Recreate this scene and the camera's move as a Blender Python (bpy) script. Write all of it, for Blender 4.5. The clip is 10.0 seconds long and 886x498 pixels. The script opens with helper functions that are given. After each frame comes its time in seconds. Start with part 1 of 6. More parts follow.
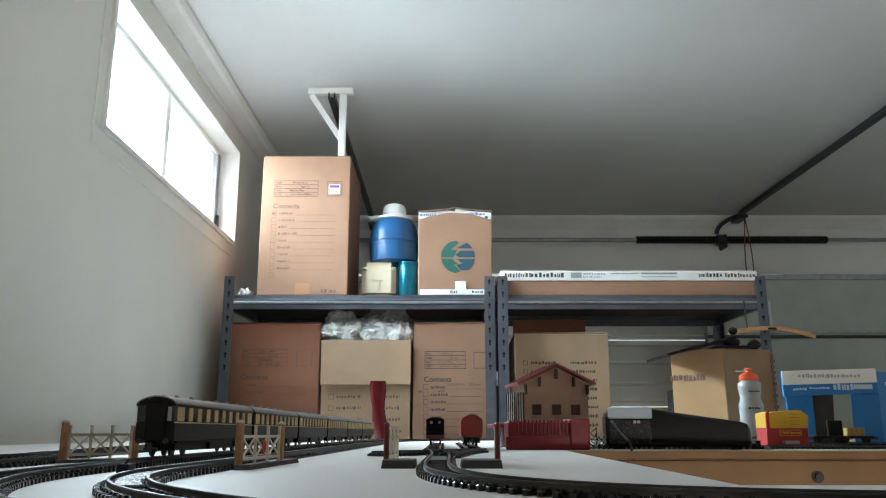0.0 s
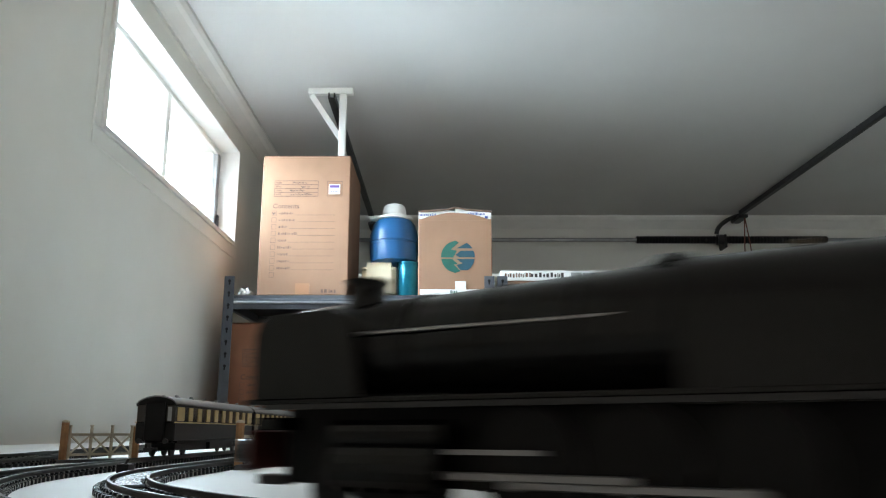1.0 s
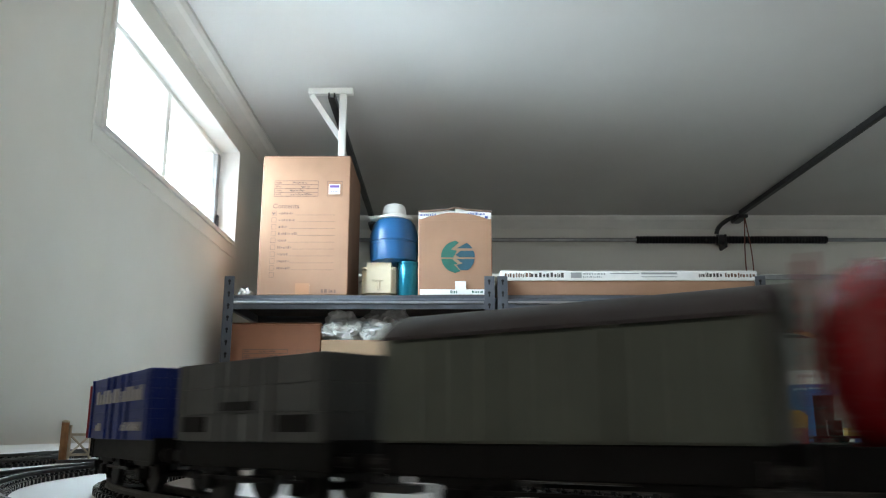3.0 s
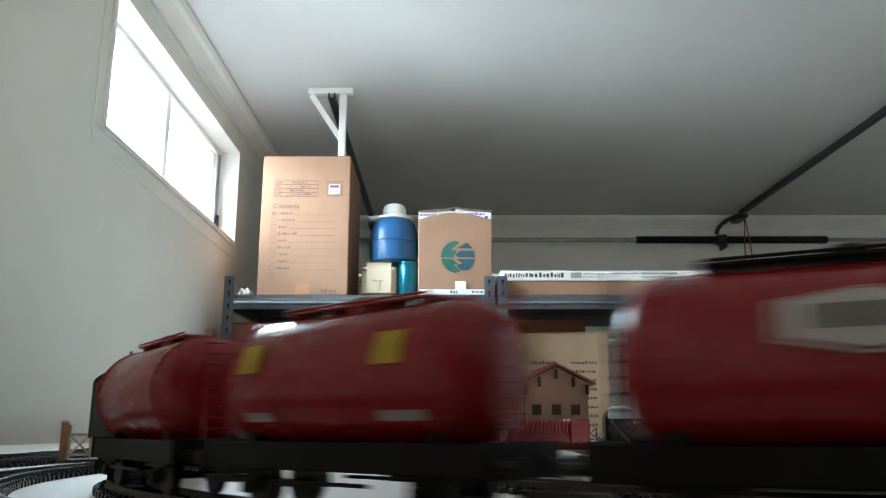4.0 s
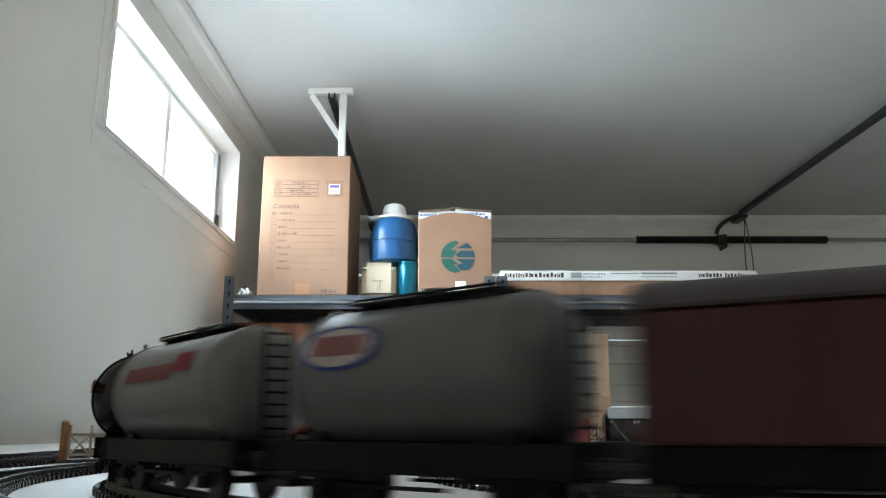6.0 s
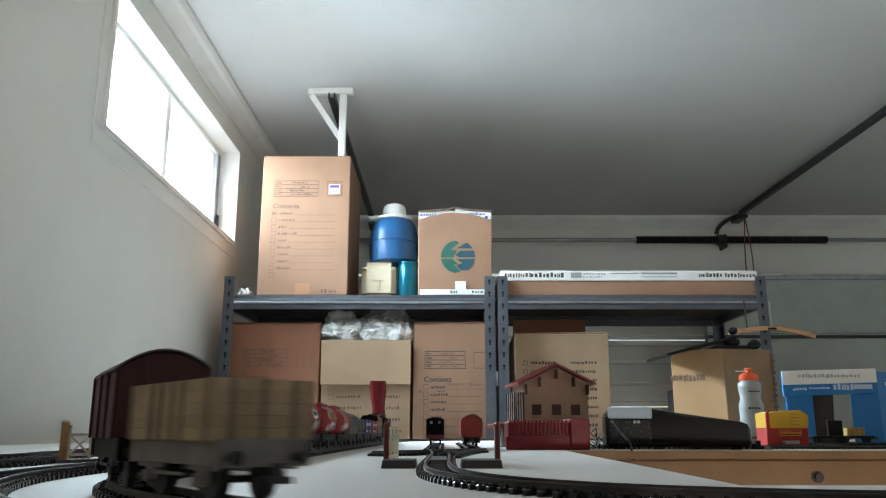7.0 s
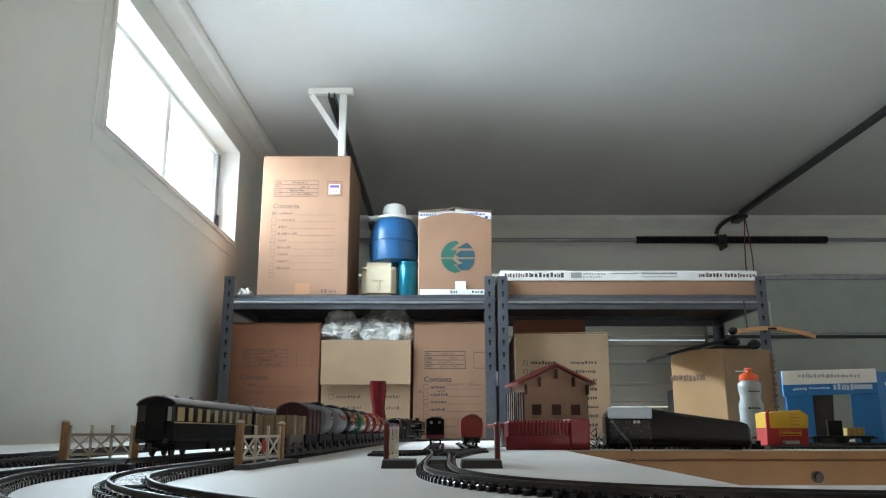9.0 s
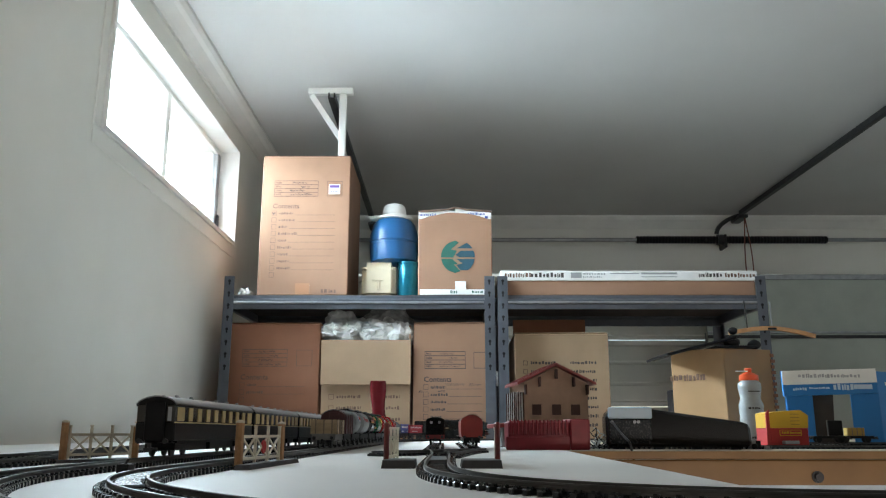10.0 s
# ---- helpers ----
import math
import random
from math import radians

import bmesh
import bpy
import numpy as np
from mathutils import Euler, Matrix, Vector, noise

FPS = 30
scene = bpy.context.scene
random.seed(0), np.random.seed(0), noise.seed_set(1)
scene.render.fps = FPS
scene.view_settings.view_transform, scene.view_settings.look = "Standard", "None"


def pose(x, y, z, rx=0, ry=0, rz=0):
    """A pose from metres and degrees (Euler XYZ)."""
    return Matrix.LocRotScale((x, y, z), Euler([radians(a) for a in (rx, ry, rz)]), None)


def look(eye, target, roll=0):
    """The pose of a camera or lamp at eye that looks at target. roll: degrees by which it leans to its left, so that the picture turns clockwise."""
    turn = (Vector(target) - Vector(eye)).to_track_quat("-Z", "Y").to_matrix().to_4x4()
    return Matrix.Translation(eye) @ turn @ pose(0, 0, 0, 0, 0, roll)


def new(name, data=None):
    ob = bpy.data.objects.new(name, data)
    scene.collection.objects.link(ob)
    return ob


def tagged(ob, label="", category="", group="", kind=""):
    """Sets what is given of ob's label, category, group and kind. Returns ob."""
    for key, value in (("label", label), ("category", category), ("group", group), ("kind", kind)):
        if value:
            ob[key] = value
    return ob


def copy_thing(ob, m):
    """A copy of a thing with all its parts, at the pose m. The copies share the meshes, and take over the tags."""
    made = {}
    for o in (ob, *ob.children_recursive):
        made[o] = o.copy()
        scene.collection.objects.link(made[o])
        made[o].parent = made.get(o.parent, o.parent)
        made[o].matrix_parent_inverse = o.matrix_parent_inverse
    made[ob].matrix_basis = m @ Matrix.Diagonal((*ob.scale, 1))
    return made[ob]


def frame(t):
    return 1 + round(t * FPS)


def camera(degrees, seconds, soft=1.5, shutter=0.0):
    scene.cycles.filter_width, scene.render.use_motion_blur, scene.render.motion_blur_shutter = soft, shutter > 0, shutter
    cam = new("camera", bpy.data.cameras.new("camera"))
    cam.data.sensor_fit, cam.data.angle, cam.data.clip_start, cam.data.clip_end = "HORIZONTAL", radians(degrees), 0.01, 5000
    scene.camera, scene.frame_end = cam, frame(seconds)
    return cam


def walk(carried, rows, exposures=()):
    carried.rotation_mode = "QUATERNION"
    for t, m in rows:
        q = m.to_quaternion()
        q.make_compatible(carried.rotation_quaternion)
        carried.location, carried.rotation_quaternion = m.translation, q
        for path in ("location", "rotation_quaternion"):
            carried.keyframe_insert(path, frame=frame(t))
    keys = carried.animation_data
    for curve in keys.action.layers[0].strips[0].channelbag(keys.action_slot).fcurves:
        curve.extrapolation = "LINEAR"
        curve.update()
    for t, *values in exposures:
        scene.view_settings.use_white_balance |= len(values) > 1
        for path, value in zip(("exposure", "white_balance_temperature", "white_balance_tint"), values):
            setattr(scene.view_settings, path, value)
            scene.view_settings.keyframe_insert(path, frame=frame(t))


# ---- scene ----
TABLE = 1.16            # height of the layout board
EYE = 1.187
TILT = 13.03
cam = camera(58.5, 10.0, soft=1.15, shutter=0.6)
view = pose(0, 0, EYE, 90 + TILT, 0, 0)
walk(cam, [(0, view), (10, view)], exposures=[(0, 0.22), (10, 0.24)])

# ---- light ----
world = bpy.data.worlds.new("sky")
scene.world = world
world.use_nodes = True
wn = world.node_tree
bg = wn.nodes["Background"]
sky = wn.nodes.new("ShaderNodeTexSky")
sky.sky_type, sky.sun_disc = "NISHITA", False
sky.sun_elevation, sky.sun_rotation = radians(48), radians(-60)
wn.links.new(sky.outputs[0], bg.inputs[0])
bg.inputs[1].default_value = 0.12


def area(name, m, w, h, watts, colour, spread=180):
    d = bpy.data.lights.new(name, "AREA")
    d.shape, d.size, d.size_y, d.energy, d.color, d.spread = "RECTANGLE", w, h, watts, colour, radians(spread)
    ob = new(name, d)
    ob.matrix_world = m
    return ob


sun_data = bpy.data.lights.new("sun", "SUN")
sun_data.energy, sun_data.angle, sun_data.color = 3.0, radians(0.5), (1, 0.95, 0.88)
sun = new("sun", sun_data)
sun.matrix_world = look((-4, 6, 6), (0, 9, 0))
# daylight in the high window's opening, and an added fill lamp behind the camera
area("window_daylight", look((-1.14, 2.72, 2.28), (0.6, 2.15, 1.2)), 1.10, 0.42, 55, (0.69, 0.88, 1.0), 124)
area("rear_fill", look((1.2, -2.95, 0.5), (1.0, 1.5, 1.5)), 2.6, 0.9, 28, (1.0, 0.90, 0.81), 130)


# ---- materials ----
def mat(name, colour, rough=0.6, metal=0.0, vary=0.12, size=30.0, bump=0.1, fine=400.0, dirt=None, dirt_amount=0.35, random_amount=0.0, spec=0.5):
    m = bpy.data.materials.new(name)
    m.use_nodes = True
    t = m.node_tree
    p = t.nodes["Principled BSDF"]
    p.inputs["Metallic"].default_value = metal
    p.inputs["Specular IOR Level"].default_value = spec
    co = t.nodes.new("ShaderNodeTexCoord")
    n1, n2 = t.nodes.new("ShaderNodeTexNoise"), t.nodes.new("ShaderNodeTexNoise")
    for n, sc, de in ((n1, size, 4), (n2, fine, 3)):
        n.inputs["Scale"].default_value, n.inputs["Detail"].default_value = sc, de
        t.links.new(co.outputs["Object"], n.inputs["Vector"])
    ramp = t.nodes.new("ShaderNodeValToRGB")
    lo = [max(0, c * (1 - vary)) for c in colour] + [1]
    hi = [min(1, c * (1 + vary)) for c in colour] + [1]
    ramp.color_ramp.elements[0].color, ramp.color_ramp.elements[1].color = lo, hi
    ramp.color_ramp.elements[0].position, ramp.color_ramp.elements[1].position = 0.3, 0.7
    t.links.new(n1.outputs["Fac"], ramp.inputs["Fac"])
    out = ramp.outputs["Color"]
    if dirt:
        mix, r2 = t.nodes.new("ShaderNodeMixRGB"), t.nodes.new("ShaderNodeValToRGB")
        n3 = t.nodes.new("ShaderNodeTexNoise")
        n3.inputs["Scale"].default_value, n3.inputs["Detail"].default_value = size * 0.23, 6
        t.links.new(co.outputs["Object"], n3.inputs["Vector"])
        r2.color_ramp.elements[0].position, r2.color_ramp.elements[1].position = 0.5, 0.72
        r2.color_ramp.elements[1].color = (dirt_amount, dirt_amount, dirt_amount, 1)
        t.links.new(n3.outputs["Fac"], r2.inputs["Fac"])
        t.links.new(r2.outputs["Color"], mix.inputs["Fac"])
        t.links.new(out, mix.inputs["Color1"])
        mix.inputs["Color2"].default_value = (*dirt, 1)
        out = mix.outputs["Color"]
    if random_amount:
        info, hsv = t.nodes.new("ShaderNodeObjectInfo"), t.nodes.new("ShaderNodeHueSaturation")
        mr = t.nodes.new("ShaderNodeMapRange")
        mr.inputs["To Min"].default_value, mr.inputs["To Max"].default_value = 1 - random_amount, 1 + random_amount
        t.links.new(info.outputs["Random"], mr.inputs["Value"])
        t.links.new(mr.outputs[0], hsv.inputs["Value"])
        t.links.new(out, hsv.inputs["Color"])
        out = hsv.outputs["Color"]
    t.links.new(out, p.inputs["Base Color"])
    rr = t.nodes.new("ShaderNodeMapRange")
    rr.inputs["To Min"].default_value, rr.inputs["To Max"].default_value = max(0.03, rough - 0.08), min(1, rough + 0.1)
    t.links.new(n2.outputs["Fac"], rr.inputs["Value"])
    t.links.new(rr.outputs[0], p.inputs["Roughness"])
    if bump:
        b = t.nodes.new("ShaderNodeBump")
        b.inputs["Strength"].default_value, b.inputs["Distance"].default_value = bump, 0.3 / fine
        t.links.new(n2.outputs["Fac"], b.inputs["Height"])
        t.links.new(b.outputs[0], p.inputs["Normal"])
    return m


WALL = mat("painted_plasterboard_wall", (0.79, 0.785, 0.735), 0.75, size=2.5, vary=0.04, bump=0.12, fine=180)
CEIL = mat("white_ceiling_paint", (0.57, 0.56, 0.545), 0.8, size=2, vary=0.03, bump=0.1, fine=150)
TRIM = mat("white_gloss_trim", (0.78, 0.77, 0.74), 0.4, size=8, vary=0.04, bump=0.03)
FLOORM = mat("concrete_floor", (0.3, 0.29, 0.27), 0.8, size=6, vary=0.15, bump=0.3, fine=90, dirt=(0.12, 0.11, 0.1))
DOORM = mat("cream_steel_door", (0.80, 0.78, 0.72), 0.45, size=5, vary=0.05, bump=0.15, fine=120)
GREENM = mat("grey_green_panel", (0.36, 0.385, 0.34), 0.5, size=6, vary=0.08, bump=0.06)
STEEL = mat("grey_blue_shelf_steel", (0.10, 0.108, 0.128), 0.36, 0.4, size=20, vary=0.12, bump=0.06, dirt=(0.06, 0.06, 0.07))
DARKSTEEL = mat("dark_track_steel", (0.045, 0.045, 0.047), 0.4, 0.6, size=25, vary=0.2, bump=0.1)
GALV = mat("galvanised_steel", (0.32, 0.33, 0.34), 0.38, 0.8, size=25, vary=0.15, bump=0.08)
CHIP = mat("brown_shelf_board", (0.06, 0.04, 0.03), 0.75, size=14, vary=0.2, bump=0.15)
CARD = mat("brown_cardboard", (0.295, 0.160, 0.098), 0.8, size=9, vary=0.07, bump=0.15, fine=260, dirt=(0.32, 0.15, 0.08), dirt_amount=0.3)
CARD2 = mat("tan_cardboard", (0.36, 0.235, 0.145), 0.8, size=9, vary=0.07, bump=0.15, fine=260, dirt=(0.33, 0.21, 0.125), dirt_amount=0.3)
CARD3 = mat("red_brown_cardboard", (0.28, 0.115, 0.062), 0.8, size=9, vary=0.08, bump=0.15, fine=260, dirt=(0.22, 0.09, 0.05), dirt_amount=0.3)
INK = mat("black_printing_ink", (0.055, 0.045, 0.045), 0.8, vary=0.3, size=60, bump=0)
INKGREY = mat("faded_printing_ink", (0.15, 0.085, 0.06), 0.8, vary=0.3, size=60, bump=0)
WHITEPAPER = mat("white_paper", (0.80, 0.79, 0.77), 0.7, size=20, vary=0.05, bump=0.1)
BLUEPRINT = mat("blue_printing", (0.03, 0.075, 0.32), 0.6, vary=0.1, bump=0)
GREENPRINT = mat("green_printing", (0.012, 0.10, 0.072), 0.7, vary=0.12, bump=0)
TEALPRINT = mat("dark_teal_printing", (0.012, 0.06, 0.088), 0.7, vary=0.12, bump=0)
BOARD = mat("white_painted_board", (0.75, 0.735, 0.71), 0.5, size=5, vary=0.05, bump=0.12, fine=220, dirt=(0.58, 0.53, 0.46), dirt_amount=0.4)
PINE = mat("varnished_pine", (0.27, 0.14, 0.048), 0.5, size=11, vary=0.2, bump=0.12, dirt=(0.28, 0.14, 0.055))
RAILM = mat("nickel_rail", (0.10, 0.095, 0.09), 0.5, 0.7, size=40, vary=0.2, bump=0.03)
SLEEPER = mat("black_plastic_sleeper", (0.02, 0.022, 0.024), 0.24, vary=0.2, bump=0.06)
BLACKP = mat("black_plastic", (0.006, 0.006, 0.007), 0.4, spec=0.25, vary=0.25, size=60, bump=0.05)
CHASSIS = mat("black_wagon_chassis", (0.006, 0.006, 0.0065), 0.5, vary=0.3, size=90, bump=0.08, spec=0.2)
LOCOBLACK = mat("black_loco_paint", (0.005, 0.0052, 0.0058), 0.22, vary=0.2, size=70, bump=0.03, spec=0.3)


# ---- mesh helpers ----
def part(name, bm, material, parent=None, label="", smooth=False):
    me = bpy.data.meshes.new(name)
    bmesh.ops.recalc_face_normals(bm, faces=bm.faces)
    bm.to_mesh(me)
    bm.free()
    if smooth:
        for f in me.polygons:
            f.use_smooth = True
        me.set_sharp_from_angle(angle=radians(38))
    me.materials.append(material)
    ob = new(name, me)
    if parent:
        ob.parent = parent
    if label:
        ob["label"] = label
    return ob


def thing(name, m, label, category, group="", kind=""):
    ob = new(name)
    ob.empty_display_size = 0.02
    ob.matrix_world = m
    return tagged(ob, label, category, group, kind)


def box(x0, x1, y0, y1, z0, z1, bevel=0.0, bm=None, m=None, seg=1):
    bm = bm or bmesh.new()
    mm = Matrix.Translation(((x0 + x1) / 2, (y0 + y1) / 2, (z0 + z1) / 2)) @ Matrix.Diagonal((x1 - x0, y1 - y0, z1 - z0, 1))
    vs = bmesh.ops.create_cube(bm, size=1, matrix=(m @ mm) if m else mm)["verts"]
    if bevel:
        es = list({e for v in vs for e in v.link_edges})
        bmesh.ops.bevel(bm, geom=es, offset=bevel, segments=seg, affect="EDGES", clamp_overlap=True)
    return bm


def cyl(a, b, r, bm=None, seg=16, r2=None):
    """A rod from a to b."""
    bm = bm or bmesh.new()
    a, b = Vector(a), Vector(b)
    d = b - a
    m = Matrix.Translation((a + b) / 2) @ d.to_track_quat("Z", "Y").to_matrix().to_4x4()
    bmesh.ops.create_cone(bm, cap_ends=True, segments=seg, radius1=r, radius2=r if r2 is None else r2, depth=d.length, matrix=m)
    return bm


def shell(x0, x1, y0, y1, z0, z1, t, bevel=0.002):
    """An open box with walls t thick, in one piece."""
    bm = box(x0, x1, y0, y1, z0, z1)
    top = max(bm.faces, key=lambda f: f.calc_center_median().z)
    bmesh.ops.inset_region(bm, faces=[top], thickness=t)
    bmesh.ops.translate(bm, verts=list(top.verts), vec=(0, 0, -(z1 - z0) + t))
    return bm


def lathe(profile, bm=None, seg=32, m=None):
    """A turned body round z from (radius, height) pairs."""
    bm = bm or bmesh.new()
    rings = []
    for r, z in profile:
        ring = []
        for i in range(seg):
            a = 2 * math.pi * i / seg
            v = Vector((r * math.cos(a), r * math.sin(a), z))
            ring.append(bm.verts.new(m @ v if m else v))
        rings.append(ring)
    for q, w in zip(rings, rings[1:]):
        for i in range(seg):
            bm.faces.new((q[i], q[(i + 1) % seg], w[(i + 1) % seg], w[i]))
    bm.faces.new(list(reversed(rings[0])))
    bm.faces.new(rings[-1])
    return bm


def prism(outline, y0, y1, bm=None, m=None):
    """An (x, z) outline drawn along y."""
    bm = bm or bmesh.new()
    A = [bm.verts.new((m @ Vector((x, y0, z))) if m else (x, y0, z)) for x, z in outline]
    B = [bm.verts.new((m @ Vector((x, y1, z))) if m else (x, y1, z)) for x, z in outline]
    n = len(outline)
    bm.faces.new(A)
    bm.faces.new(list(reversed(B)))
    for i in range(n):
        bm.faces.new((A[i], B[i], B[(i + 1) % n], A[(i + 1) % n]))
    return bm


def sweep(points, outline, bm=None):
    """An outline (across to the left, up) carried along level points."""
    bm = bm or bmesh.new()
    rings = []
    for i, p in enumerate(points):
        a, b = points[max(0, i - 1)], points[min(len(points) - 1, i + 1)]
        d = Vector((b[0] - a[0], b[1] - a[1], 0)).normalized()
        left = Vector((-d.y, d.x, 0))
        rings.append([bm.verts.new(Vector(p) + left * u + Vector((0, 0, w))) for u, w in outline])
    k = len(outline)
    for q, w in zip(rings, rings[1:]):
        for i in range(k):
            bm.faces.new((q[i], q[(i + 1) % k], w[(i + 1) % k], w[i]))
    bm.faces.new(rings[0])
    bm.faces.new(list(reversed(rings[-1])))
    return bm


def writing(name, text, size, m, material, parent, depth=0.0, bold=0.0, italic=0.0):
    """Letters in the built-in font as a thin mesh; m in the parent's space, text in its xy plane."""
    cu = bpy.data.curves.new(name, "FONT")
    cu.body, cu.size, cu.extrude, cu.offset, cu.shear = text, size, depth, bold, italic
    cu.resolution_u = 2
    tmp = bpy.data.objects.new(name, cu)
    scene.collection.objects.link(tmp)
    dg = bpy.context.evaluated_depsgraph_get()
    me = bpy.data.meshes.new_from_object(tmp.evaluated_get(dg))
    bpy.data.objects.remove(tmp)
    me.materials.clear()
    me.materials.append(material)
    ob = new(name, me)
    ob.parent = parent
    ob.matrix_basis = m
    return ob


def bars(name, spots, y, material, parent, thick=0.0008, bm=None):
    """Plain printed bars (x0, x1, z0, z1) on a face that looks to -y."""
    bm = bmesh.new()
    for x0, x1, z0, z1 in spots:
        box(x0, x1, y - thick, y + 0.0004, z0, z1, bm=bm)
    return tagged(part(name, bm, material, parent), kind="stuff")


def scrawl(name, spots, y, material, parent):
    """Illegible handwriting: thin zigzag pen strokes in (x, z, width, height, seed) boxes on a face that looks to -y."""
    bm = bmesh.new()
    for x, z, w, h, seed in spots:
        rng = random.Random(seed)
        n = max(6, int(w / h * 3.2))
        last = None
        for k in range(n + 1):
            p = (x + w * k / n + rng.uniform(-0.3, 0.3) * w / n, z + (h * rng.uniform(0.6, 1.0) if k % 2 else h * rng.uniform(0.0, 0.35)))
            if last and rng.random() > 0.12:
                dx, dz = p[0] - last[0], p[1] - last[1]
                m = Matrix.Translation(((p[0] + last[0]) / 2, y, (p[1] + last[1]) / 2)) @ Matrix.Rotation(-math.atan2(dz, dx), 4, "Y")
                ln = math.hypot(dx, dz) / 2
                box(-ln, ln, -0.0008, 0.0004, -0.0007, 0.0007, bm=bm, m=m)
            last = p
    return tagged(part(name, bm, material, parent), kind="stuff")


def squiggle(x, z, w, h, n, seed):
    """Small strokes of an illegible hand-written or printed line."""
    rng = random.Random(seed)
    out, q = [], x
    while q < x + w:
        d = rng.uniform(0.4, 1.3) * w / n
        out.append((q, q + d * 0.62, z + rng.uniform(0, 0.2) * h, z + h * rng.uniform(0.65, 1.0)))
        q += d
    return out
# ---- the garage ----
WX, BY, CZ = -0.99, 5.5, 2.69      # left wall face, far wall face, ceiling
FX, NY = 3.3, -3.0                 # right wall face, near wall


def garage():
    tagged(part("floor", box(WX - 0.2, FX + 0.2, NY - 0.2, BY + 0.2, -0.12, 0), FLOORM), "grey concrete garage floor", "floor", kind="structure")
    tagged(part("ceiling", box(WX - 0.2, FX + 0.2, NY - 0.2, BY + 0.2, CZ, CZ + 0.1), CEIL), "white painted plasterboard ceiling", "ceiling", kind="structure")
    # left wall round the high window
    bm = bmesh.new()
    y0, y1, z0, z1 = 2.15, 3.62, 2.05, 2.507
    box(WX - 0.2, WX, NY - 0.2, y0, 0, CZ, bm=bm)
    box(WX - 0.2, WX, y1, BY + 0.2, 0, CZ, bm=bm)
    box(WX - 0.2, WX, y0, y1, 0, z0, bm=bm)
    box(WX - 0.2, WX, y0, y1, z1, CZ, bm=bm)
    tagged(part("wall_left", bm, WALL), "cream painted plasterboard garage wall with a high window", "wall", kind="structure")
    tagged(part("wall_right", box(FX, FX + 0.2, NY - 0.2, BY + 0.2, 0, CZ), WALL), "cream painted plasterboard side wall", "wall", kind="structure")
    # far wall: header above the door and piers beside it
    bm = bmesh.new()
    box(WX, -0.72, BY, BY + 0.2, 0, CZ, bm=bm)
    box(2.42, FX, BY, BY + 0.2, 0, CZ, bm=bm)
    box(-0.72, 2.42, BY, BY + 0.2, 2.28, CZ, bm=bm)
    tagged(part("wall_far", bm, WALL), "cream painted wall above the garage door", "wall", kind="structure")
    # unseen near wall behind the camera, dark and open only low to limit light
    bm = bmesh.new()
    box(WX, -0.2, NY - 0.2, NY, 0, CZ, bm=bm)
    box(2.6, FX, NY - 0.2, NY, 0, CZ, bm=bm)
    box(-0.2, 2.6, NY - 0.2, NY, 2.35, CZ, bm=bm)
    box(-0.2, 2.6, NY - 0.12, NY - 0.08, 1.0, 2.35, bm=bm)
    tagged(part("wall_near", bm, mat("dark_rear_wall", (0.16, 0.12, 0.1), 0.85, size=8, vary=0.2, bump=0.3)), "unseen dark wall behind the camera, added to limit rear light", "wall", kind="structure")
    # cornices
    prof = [(0, 0), (0.012, 0), (0.02, 0.012), (0.05, 0.045), (0.065, 0.055), (0.075, 0.07), (0.075, 0.085), (0, 0.085)]
    bm = prism([(WX + a, CZ - 0.085 + b) for a, b in prof], NY, BY)
    tagged(part("cornice", bm, TRIM), "white plaster cornice along the side wall", "cornice", kind="structure")
    bm = prism([(a, CZ - 0.085 + b) for a, b in prof], WX + 0.08, FX, m=Matrix(((0, 1, 0, 0), (-1, 0, 0, BY), (0, 0, 1, 0), (0, 0, 0, 1))))
    tagged(part("cornice", bm, TRIM), "white plaster cornice above the garage door", "cornice", kind="structure")
    # window
    w = thing("window_1", pose(WX, (y0 + y1) / 2, z0), "high aluminium sliding window in a white reveal", "window", kind="structure")
    L, H = (y1 - y0) / 2, z1 - z0
    bm = bmesh.new()
    for a in (-1, 1):
        box(-0.14, 0.012, a * L - 0.01, a * L + 0.01, -0.01, H + 0.01, bm=bm)
    part("reveal", bm, TRIM, w)
    part("window_sill", box(-0.14, 0.012, -L + 0.01, L - 0.01, -0.012, 0.008, 0.002), TRIM, w)
    part("reveal", box(-0.14, 0.012, -L + 0.01, L - 0.01, H - 0.008, H + 0.012, 0.002), TRIM, w)
    # flat architrave, slightly proud of the wall
    for n, (a, b, c, d) in {"under": (-L - 0.055, L + 0.055, -0.07, -0.014), "over": (-L - 0.055, L + 0.055, H + 0.014, H + 0.07),
                            "near": (-L - 0.055, -L - 0.012, -0.013, H + 0.013), "far": (L + 0.012, L + 0.055, -0.013, H + 0.013)}.items():
        part("architrave", box(0.0, 0.006, a, b, c, d, 0.002), WALL, w)
    # near and middle stiles and both rails carry the window's glare as white
    for a, b in ((-L + 0.012, -L + 0.05), (-0.02, 0.02), (L - 0.05, L - 0.012)):
        part("window_frame", box(-0.108, -0.078, a, b, 0.01, H - 0.01, 0.003), GALV if b > 0.1 else TRIM, w, "aluminium stile")
    for a, b in ((0.008, 0.03), (H - 0.03, H - 0.009)):
        part("window_frame", box(-0.111, -0.076, -L + 0.012, L - 0.012, a, b, 0.003), TRIM, w, "aluminium rail painted white for window glare")
    glass = bpy.data.materials.new("window_glass")
    glass.use_nodes = True
    pn = glass.node_tree.nodes["Principled BSDF"]
    pn.inputs["Transmission Weight"].default_value, pn.inputs["Roughness"].default_value, pn.inputs["IOR"].default_value = 1.0, 0.02, 1.45
